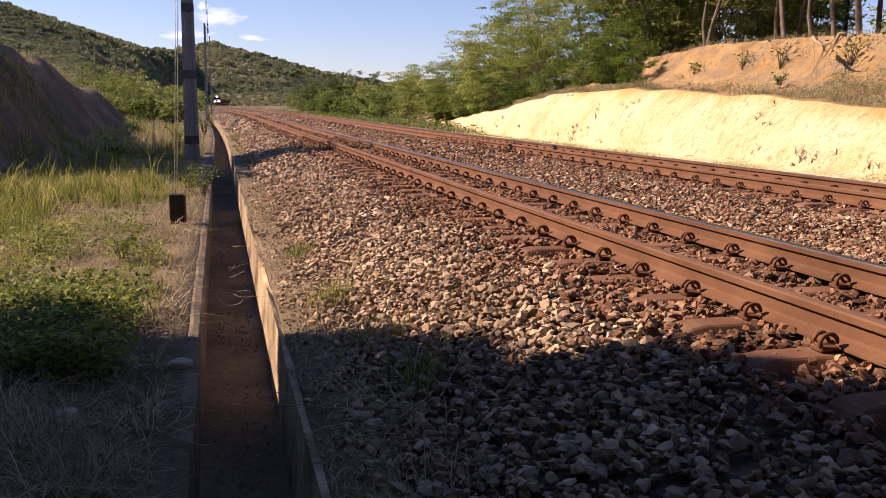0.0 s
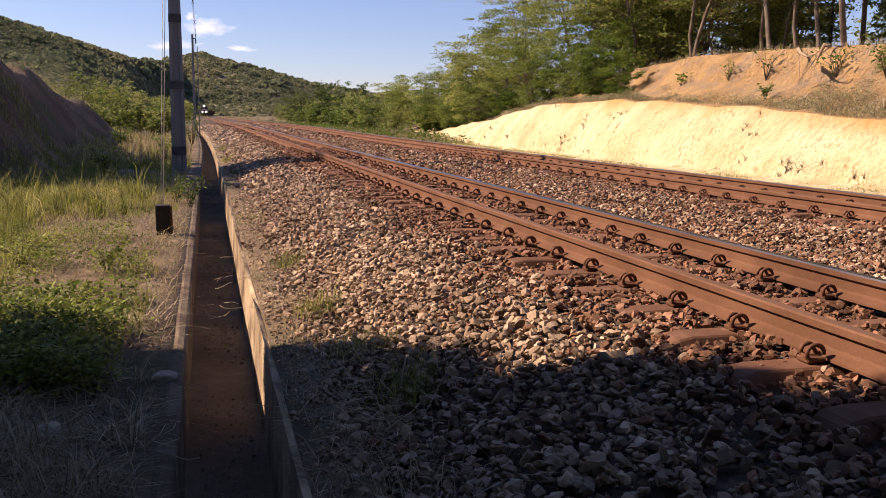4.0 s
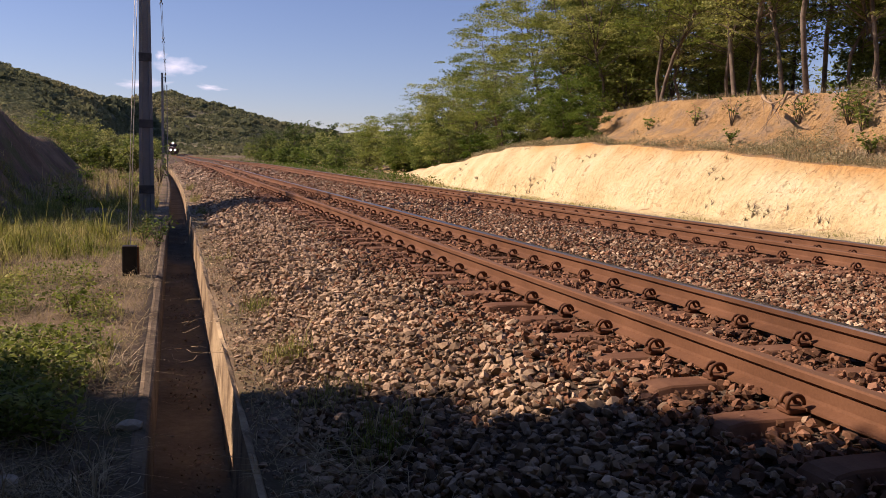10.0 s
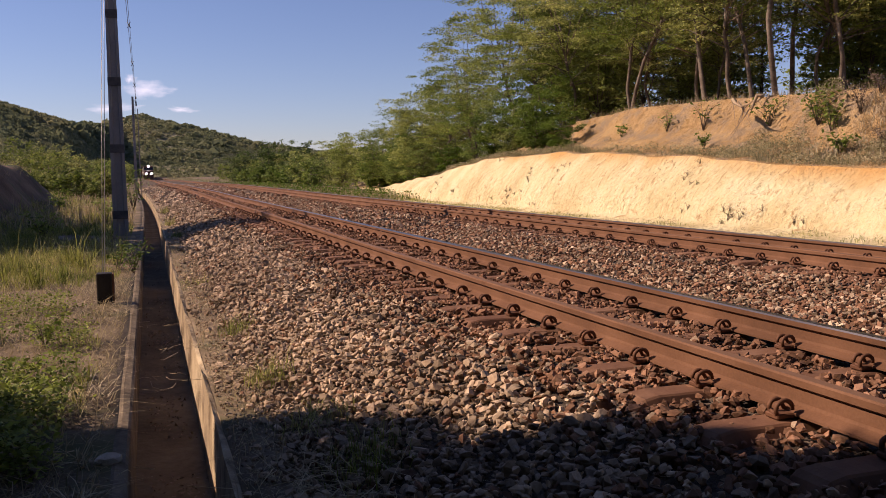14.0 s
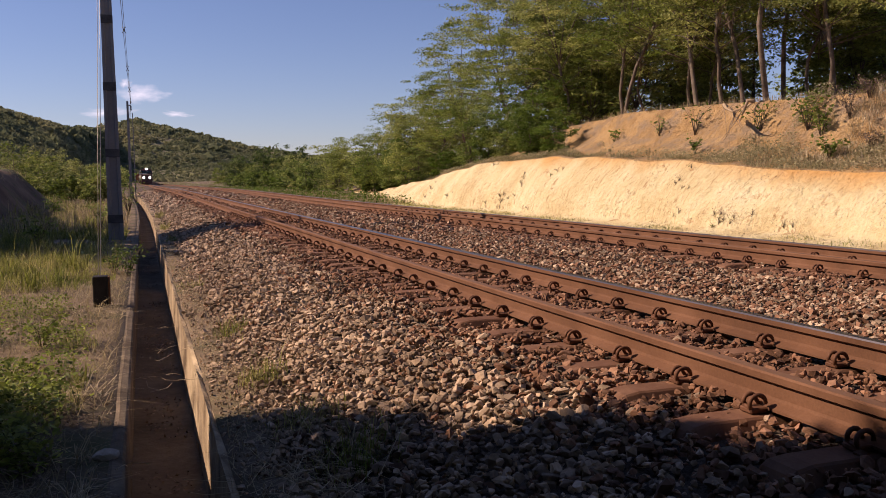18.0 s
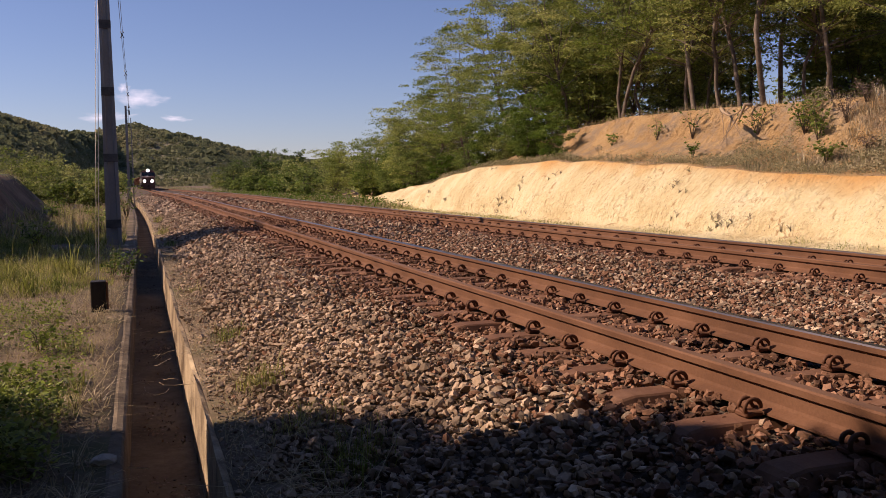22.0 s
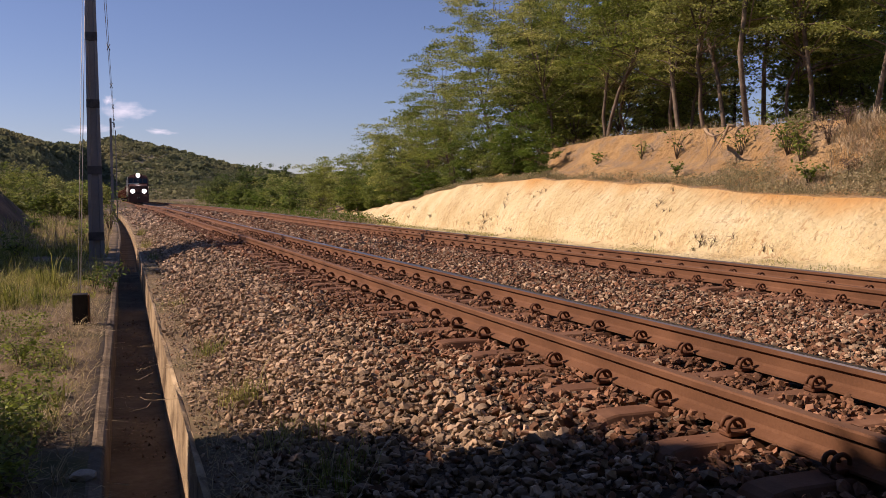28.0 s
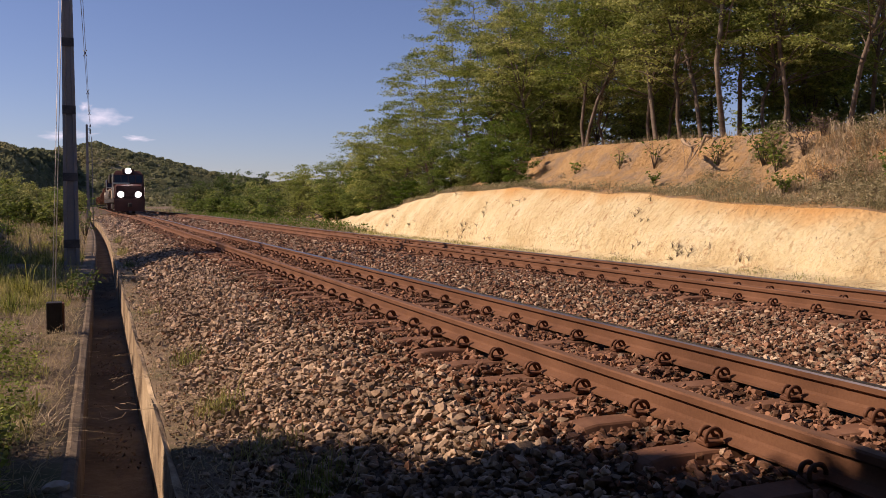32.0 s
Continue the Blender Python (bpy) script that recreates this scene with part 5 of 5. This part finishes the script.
# ---- pole, guy and wires ----
def pole(x, y, z0, top, w0, w1, label):
    """A tapered concrete pole of H section with cross ribs."""
    p = empty("utility_pole", pose(x, y, z0), label, "utility pole", "utility poles")
    V, F = [], []

    def ring(w, z):
        d = w * 0.62
        f = w * 0.22
        return [(-w / 2, -d / 2, z), (-w / 2 + f, -d / 2, z), (-w / 2 + f * 1.3, -d / 2 + d * 0.2, z), (w / 2 - f * 1.3, -d / 2 + d * 0.2, z), (w / 2 - f, -d / 2, z), (w / 2, -d / 2, z),
                (w / 2, d / 2, z), (w / 2 - f, d / 2, z), (w / 2 - f * 1.3, d / 2 - d * 0.2, z), (-w / 2 + f * 1.3, d / 2 - d * 0.2, z), (-w / 2 + f, d / 2, z), (-w / 2, d / 2, z)]

    for z in np.linspace(0, top, 8):
        V += ring(w0 + (w1 - w0) * z / top, z - (0.4 if z == 0 else 0))
    for i in range(7):
        for k in range(12):
            F.append((i * 12 + k, i * 12 + (k + 1) % 12, i * 12 + 12 + (k + 1) % 12, i * 12 + 12 + k))
    F.append(tuple(range(84, 96)))
    part("shaft", mesh_from("shaft", V, F, M_POLE), None, p)
    return p


M_BAND = surface("faded_band", [(0.045, 0.044, 0.046), (0.11, 0.105, 0.10)], 4, 25, 0.9, 0.2)
POLE = (-3.49, 25.0, GRADE)
main_pole = pole(*POLE, 10.5, 0.39, 0.20, "grey concrete utility pole with dark bands standing in grass")
for z in (0.52, 2.27, 4.02, 5.77, 7.5):
    w = 0.39 - 0.19 * z / 10.5 + 0.008
    part("band", boxed(-w / 2, w / 2, -w * 0.32, w * 0.32, z - 0.02, z + 0.20), M_BAND, main_pole, "dark faded painted band")
part("footing", boxed(-0.42, 0.36, -0.35, 0.35, -0.3, 0.04, bevel=0.03), M_CONCRETE, main_pole, "rough concrete footing")
pole_2 = pole(-3.72, 80.5, GRADE + rise(80), 8.3, 0.24, 0.17, "slim far concrete pole carrying the wires")
part("crossarm", boxed(0.0, 0.30, -0.04, 0.04, 7.9, 7.96), M_POLE, pole_2)
for zz in (7.55, 7.75, 8.15):
    v, f = tube([(0.27, 0, zz - 0.05), (0.27, 0, zz + 0.05), (0.27, 0, zz + 0.18)], [0.05, 0.07, 0.03], 8)
    part("insulator", mesh_from("insulator", v, f, M_WIRE), None, pole_2, "grey insulator")
pole_3 = pole(-3.36, 82.5, GRADE + rise(82), 7.4, 0.10, 0.07, "thin far pole beside the wires")

anchor = empty("guy_anchor", pose(-3.33, 12.0, GRADE), "short black stub post anchoring a guy wire in dry grass", "anchor post")
part("stub", boxed(-0.095, 0.085, -0.08, 0.10, -0.1, 0.40, bevel=0.008), M_BLACK, anchor)
part("side_plate", boxed(0.089, 0.112, -0.07, 0.09, -0.1, 0.39, bevel=0.004), M_RUST, anchor, "rusty side plate")
guy = empty("guy_wire", pose(0, 0, 0), "pale steel guy wire running up to the pole", "wire")
part("strand", tubes("strand", [([(-3.33, 12.02, -0.2), (-3.47, 24.6, 9.6)], 0.0065)], M_GUY, 5), None, guy)
part("strand", tubes("strand", [([(-3.36, 12.02, -0.2), (-3.44, 18.0, 4.5), (-3.55, 24.6, 9.4)], 0.005)], M_GUY, 5), None, guy)


def sag(a, b, drop, n=14):
    a, b = Vector(a), Vector(b)
    return [tuple(a.lerp(b, i / (n - 1)) - Vector((0, 0, drop * 4 * (i / (n - 1)) * (1 - i / (n - 1))))) for i in range(n)]


def overhead(label, a, b, drop):
    w = empty("overhead_wire", pose(0, 0, 0), label, "wire", "overhead wires")
    part("conductor", tubes("conductor", [(sag(a, b, drop), 0.011)], M_WIRE, 5), None, w)
    return w


WIRES = [((-3.30, 25, 9.6), (-3.44, 80.5, 7.55)), ((-3.24, 25, 10.3), (-3.44, 80.5, 8.3))]
for a, b in WIRES:
    overhead("dark overhead wire sagging between the poles", a, b, 0.5)
for a, b in WIRES:
    overhead("dark overhead wire running on into the distance", b, (b[0] - 1.5, 160, b[2] + 0.6), 0.5)
for a, b in WIRES:
    overhead("dark overhead wire above the drain", (a[0] + 0.3, -25, a[2] + 0.5), a, 0.4)
for k in (0.18, 0.40, 0.62, 0.82):
    pts = [sag(a, b, 0.5, 51)[int(k * 50)] for a, b in WIRES]
    c = (Vector(pts[0]) + Vector(pts[1])) / 2
    sp = empty("wire_spacer", pose(*c), "small cross-shaped spacer clamped to the overhead wires", "spacer", "wire spacers")
    for dx, dz in ((0.08, 0.16), (-0.08, 0.16)):
        part("spacer_arm", tubes("spacer_arm", [([(-dx, 0, -dz), (dx, 0, dz)], 0.02)], M_WIRE, 5), None, sp)


def rock(x, y, z, r, seed, label):
    rng_ = np.random.default_rng(seed)
    bm = bmesh.new()
    bmesh.ops.create_icosphere(bm, subdivisions=2, radius=1.0)
    for v in bm.verts:
        v.co = Vector((v.co.x * r, v.co.y * r * 0.75, v.co.z * r * 0.5)) * (1 + 0.35 * noise.noise(v.co * 1.7 + Vector((seed, 0, 0))))
    me = bpy.data.meshes.new("rock")
    bm.to_mesh(me)
    bm.free()
    me.materials.append(M_PALEROCK)
    ob = new("rock", me)
    ob.matrix_basis = pose(x, y, z, 0, 0, 360 * rng_.random())
    tagged(ob, label, "rock", "loose rocks")


M_PALEROCK = surface("pale_rock", [(0.30, 0.26, 0.21), (0.48, 0.43, 0.36)], 6, 40, 0.9, 0.4)
rock(-3.03, 5.35, GRADE + 0.02, 0.075, 1, "pale loose rock beside the drain")
rock(-3.55, 4.55, GRADE + 0.02, 0.08, 2, "dull brown rock on the shaded soil")
rock(-3.25, 7.6, GRADE + 0.015, 0.05, 3, "small pale rock on the bare soil")


def straw(x, y, z, n, spread_, seed, label):
    """Dry stems lying about."""
    rng_ = np.random.default_rng(seed)
    e = empty("loose_straw", pose(x, y, z), label, "straw", "loose straw")
    for _ in range(n):
        a = rng_.uniform(0, math.pi)
        L = rng_.uniform(0.08, 0.30)
        o = rng_.normal(size=2) * spread_
        d = np.array([math.cos(a), math.sin(a)]) * L
        h = rng_.uniform(0.005, 0.04)
        pts = [(o[0] - d[0] / 2, o[1] - d[1] / 2, 0.01), (o[0] + rng_.normal() * 0.04, o[1] + rng_.normal() * 0.04, h), (o[0] + d[0] / 2, o[1] + d[1] / 2, rng_.uniform(0, 0.05))]
        part("stem", tubes("stem", [(pts, 0.0020)], M_STRAW, 4), None, e)


straw(-3.6, 5.4, GRADE + 0.02, 40, 0.35, 1, "dry straw stems scattered on shaded soil")
straw(-4.1, 4.6, GRADE + 0.02, 40, 0.4, 2, "dry straw stems scattered on shaded soil")
straw(-3.5, 4.1, GRADE + 0.02, 34, 0.3, 3, "dry straw stems scattered on shaded soil")
straw(-1.95, 4.3, -0.42, 60, 0.22, 4, "dry grass stems lying over the foot of the stones")
straw(-2.1, 7.2, -0.46, 26, 0.16, 5, "dry grass stems lying over the foot of the stones")
straw(-2.2, 8.4, -0.47, 20, 0.2, 6, "dry grass stems lying over the foot of the stones")
straw(-2.7, 8.2, -0.72, 9, 0.2, 7, "dry vine stems hanging across the drain")
straw(-2.75, 11.2, -0.7, 9, 0.25, 8, "dry vine stems hanging across the drain")
straw(-3.45, 11.6, GRADE + 0.02, 30, 0.3, 9, "dry straw stems round the stub post")


# ---- train ----
M_MAROON = surface("maroon_paint", [(0.065, 0.026, 0.020), (0.10, 0.040, 0.029)], 0.8, 12, 0.5, 0.1, space="object")
M_GREYP = surface("grey_paint", [(0.26, 0.20, 0.14), (0.36, 0.285, 0.20)], 0.8, 12, 0.5, 0.1, space="object")
M_DARKM = surface("dark_running_gear", [(0.012, 0.010, 0.009), (0.035, 0.028, 0.024)], 1.5, 15, 0.7, 0.2, space="object")
M_WAGON = surface("rusty_wagon", [(0.10, 0.040, 0.024), (0.19, 0.085, 0.045)], 0.7, 8, 0.8, 0.2, space="object")
M_GLASS = plain("cab_glass", (0.02, 0.025, 0.03), 0.06)
M_LAMP = plain("lit_headlamp", (1.0, 0.97, 0.92), 0.3, 0, 30.0)
M_RAILING = plain("handrail_paint", (0.6, 0.55, 0.42), 0.5)


def disc_y(r, y0, y1, x, z, n=16):
    return tube([(x, y0, z), (x, y1, z)], r, n)


def truck(parent, yc, spacing, axles):
    body = part("bogie", boxed(-0.95, 0.95, yc - spacing * (axles - 1) / 2 - 0.6, yc + spacing * (axles - 1) / 2 + 0.6, 0.42, 0.80, bevel=0.05), M_DARKM, parent)
    for i in range(axles):
        y = yc + (i - (axles - 1) / 2) * spacing
        for x in (-0.53, 0.53):
            v, f = tube([(x - 0.06, y, 0.48), (x + 0.06, y, 0.48)], 0.48, 16)
            part("wheel", mesh_from("wheel", v, f, M_DARKM), None, body)


def locomotive(label):
    """Front towards -y, the rail top at z = 0, the coupler face at y = 0."""
    e = empty("locomotive", pose(0, 0, 0), label, "locomotive", "locomotives")
    part("underframe", boxed(-1.38, 1.38, 0.9, 20.4, 1.05, 1.45, bevel=0.04), M_DARKM, e)
    bm = bmesh.new()
    pro = [(-1.30, 0.75, 0.22), (1.30, 0.75, 0.22), (1.38, 0.75, 1.42), (-1.38, 0.75, 1.42)]
    v0 = [bm.verts.new(p) for p in pro]
    v1 = [bm.verts.new((p[0], 1.1, p[2])) for p in pro]
    bm.faces.new(v0)
    bm.faces.new(v1[::-1])
    for i in range(4):
        bm.faces.new((v0[i], v1[i], v1[(i + 1) % 4], v0[(i + 1) % 4]))
    part("pilot", bm, M_MAROON, e, "dark maroon snow-plough pilot")
    nose = bmesh.new()
    prof = [(1.15, 1.45), (1.15, 2.55), (1.75, 2.75), (2.5, 2.75), (2.5, 1.45)]
    L = [nose.verts.new((-1.16 if i in (1, 2) else -1.24, y, z)) for i, (y, z) in enumerate(prof)]
    R = [nose.verts.new((1.16 if i in (1, 2) else 1.24, y, z)) for i, (y, z) in enumerate(prof)]
    nose.faces.new(L[::-1])
    nose.faces.new(R)
    for i in range(5):
        j = (i + 1) % 5
        nose.faces.new((L[i], L[j], R[j], R[i]))
    bmesh.ops.bevel(nose, geom=list(nose.edges), offset=0.08, segments=2, affect="EDGES")
    part("short_hood", nose, M_MAROON, e, "dark maroon painted nose")
    part("nose_band", boxed(-1.27, 1.27, 1.12, 2.2, 1.46, 1.60, bevel=0.02), M_MAROON, e, "maroon lower band of the nose")
    cab = bmesh.new()
    prof = [(2.3, 1.45), (2.3, 2.8), (2.62, 3.72), (2.95, 4.05), (4.9, 4.05), (4.9, 1.45)]
    L, R = [], []
    for y, z in prof:
        w = 1.40 if z < 3.0 else (1.34 if z < 3.9 else 1.05)
        L.append(cab.verts.new((-w, y, z)))
        R.append(cab.verts.new((w, y, z)))
    cab.faces.new(L[::-1])
    cab.faces.new(R)
    for i in range(6):
        j = (i + 1) % 6
        cab.faces.new((L[i], L[j], R[j], R[i]))
    bmesh.ops.bevel(cab, geom=list(cab.edges), offset=0.06, segments=2, affect="EDGES")
    part("cab", cab, M_MAROON, e, "dark maroon driver's cab")
    for x0, x1 in ((-1.22, -0.68), (-0.60, -0.06), (0.06, 0.60), (0.68, 1.22)):
        bm = bmesh.new()
        q = [bm.verts.new(p) for p in ((x0, 2.30, 2.92), (x1, 2.30, 2.92), (x1, 2.535, 3.60), (x0, 2.535, 3.60))]
        ex = bmesh.ops.extrude_face_region(bm, geom=[bm.faces.new(q)])
        for v in ex["geom"]:
            if isinstance(v, bmesh.types.BMVert):
                v.co.y += 0.06
        part("windscreen", bm, M_GLASS, e, "dark windscreen pane")
    for s in (-1, 1):
        part("side_window", boxed(min(s * 1.30, s * 1.42), max(s * 1.30, s * 1.42), 3.1, 4.4, 2.95, 3.55, bevel=0.02), M_GLASS, e)
    part("nose_stripe", boxed(-1.33, 0.1, 2.24, 2.32, 2.78, 2.90, bevel=0.01), M_RAILING, e, "cream stripe under the windscreen")
    part("corner_stripe", boxed(-1.44, -1.33, 2.28, 2.44, 1.5, 3.75, bevel=0.01), M_RAILING, e, "cream stripe down the cab corner")
    part("long_hood", boxed(-0.92, 0.92, 4.9, 19.6, 1.45, 3.85, bevel=0.12), M_MAROON, e)
    part("radiator", boxed(-1.3, 1.3, 15.5, 19.0, 3.2, 4.1, bevel=0.1), M_DARKM, e)
    part("exhaust", boxed(-0.3, 0.3, 9.5, 11.0, 3.8, 4.15, bevel=0.04), M_DARKM, e)
    part("fuel_tank", boxed(-1.25, 1.25, 8.0, 13.0, 0.35, 1.05, bevel=0.12), M_DARKM, e)
    part("number_box", boxed(-0.55, 0.55, 2.52, 2.95, 3.78, 4.20, bevel=0.05), M_MAROON, e)
    part("battery_box", boxed(-1.38, -1.0, 5.1, 8.0, 1.45, 2.2, bevel=0.03), M_GREYP, e)
    # lit lenses drawn oversize, so the lamps' glare is part of their shape
    head = part("headlight", mesh_from("headlight", *disc_y(0.30, 2.45, 2.55, 0, 4.02), M_DARKM), None, e)
    part("lens", mesh_from("lens", *disc_y(0.26, 2.42, 2.46, 0, 4.02), M_LAMP), None, head, "lit white lens")
    for x in (-0.76, 0.76):
        d = part("ditch_light", mesh_from("ditch_light", *disc_y(0.28, 0.72, 1.1, x, 1.78), M_DARKM), None, e)
        part("lens", mesh_from("lens", *disc_y(0.26, 0.68, 0.73, x, 1.78), M_LAMP), None, d, "lit white lens")
    part("coupler", boxed(-0.16, 0.16, 0.0, 0.9, 0.62, 0.98, bevel=0.05), M_DARKM, e)
    for s in (-1, 1):
        runs = [([(s * 1.34, 1.0, 1.45), (s * 1.34, 1.0, 2.45), (s * 1.34, 2.3, 2.5)], 0.025), ([(s * 1.36, 5.0, 2.4), (s * 1.36, 19.8, 2.4)], 0.022)]
        runs += [([(s * 1.36, y, 1.45), (s * 1.36, y, 2.4)], 0.02) for y in (5.0, 8.0, 11.0, 14.0, 17.0, 19.8)]
        part("handrail", tubes("handrail", runs, M_RAILING, 5), None, e, "cream handrail")
        steps = bmesh.new()
        for z in (0.35, 0.7, 1.05):
            box(steps, min(s * 1.0, s * 1.36), max(s * 1.0, s * 1.36), 1.15, 1.5, z, z + 0.05)
        part("steps", steps, M_RAILING, e)
    truck(e, 4.6, 1.75, 3)
    truck(e, 16.6, 1.75, 3)
    return e


def wagon(label):
    """An open ore wagon, coupler face at y = 0."""
    e = empty("ore_wagon", pose(0, 0, 0), label, "wagon", "wagons of the train")
    part("body", boxed(-1.35, 1.35, 0.6, 9.4, 1.05, 3.05, bevel=0.06), M_WAGON, e)
    for s in (-1, 1):
        for y in np.linspace(1.0, 9.0, 8):
            part("rib", boxed(min(s * 1.34, s * 1.43), max(s * 1.34, s * 1.43), y - 0.06, y + 0.06, 1.05, 3.0), M_WAGON, e)
    part("top_rim", boxed(-1.42, 1.42, 0.52, 9.48, 2.98, 3.12, bevel=0.03), M_WAGON, e)
    part("coupler", boxed(-0.12, 0.12, 0.0, 10.0, 0.65, 0.9), M_DARKM, e)
    truck(e, 2.0, 1.6, 2)
    truck(e, 8.0, 1.6, 2)
    return e


FLEET = []
first_loco = locomotive("dark maroon diesel locomotive with three lit headlamps")
second_loco = copy_thing(first_loco, pose(0, 0, 0))
tagged(second_loco, "dark maroon diesel locomotive coupled behind the first")
for ob in second_loco.children_recursive:
    if ob.name.startswith("lens"):
        ob.data = ob.data.copy()
        ob.data.materials[0] = M_GLASS
        ob["label"] = "unlit lens"
FLEET += [(first_loco, 0.0, 21.0), (second_loco, 21.3, 21.0)]
first_wagon = wagon("rust-red open ore wagon with ribbed sides")
FLEET.append((first_wagon, 42.6, 10.0))
for i in range(1, 16):
    FLEET.append((copy_thing(first_wagon, pose(0, 0, 0)), 42.6 + 10.0 * i, 10.0))

# clouds low over the hills, so far off that they stand still
def cloud(x, y, z, w, h, turn):
    V = [(math.cos(a) * 1.0, 0, math.sin(a)) for a in np.linspace(0, 2 * math.pi, 24, endpoint=False)]
    ob = new("backdrop_cloud", mesh_from("backdrop_cloud", V, [tuple(range(24))], M_CLOUD))
    ob.matrix_basis = pose(x, y, z, 0, turn, 0) @ Matrix.Diagonal((w, 1, h, 1))
    ob.visible_shadow = False
    tagged(ob, "small soft white cloud low over the hills", "cloud", kind="structure")


cloud(5, 3000, 283, 120, 50, 4)
cloud(-105, 3050, 225, 130, 24, -3)
cloud(115, 3100, 225, 75, 16, 6)
cloud(-45, 3150, 330, 30, 26, 0)


def line_pose(front, length):
    """Pose of a vehicle whose front coupler is at y = front on the line."""
    a = Vector((MID_1 + shift(front), front, rise(front) + 0.14))
    back = front + length
    b = Vector((MID_1 + shift(back), back, rise(back) + 0.14))
    d = (b - a).normalized()
    return Matrix.Translation(a) @ d.to_track_quat("Y", "Z").to_matrix().to_4x4()


def motions():
    for ob, offset, length in FLEET:
        walk(ob, [(t, line_pose(85.0 + 10.8 * (32 - t) + offset, length)) for t in range(0, 33)])


motions()
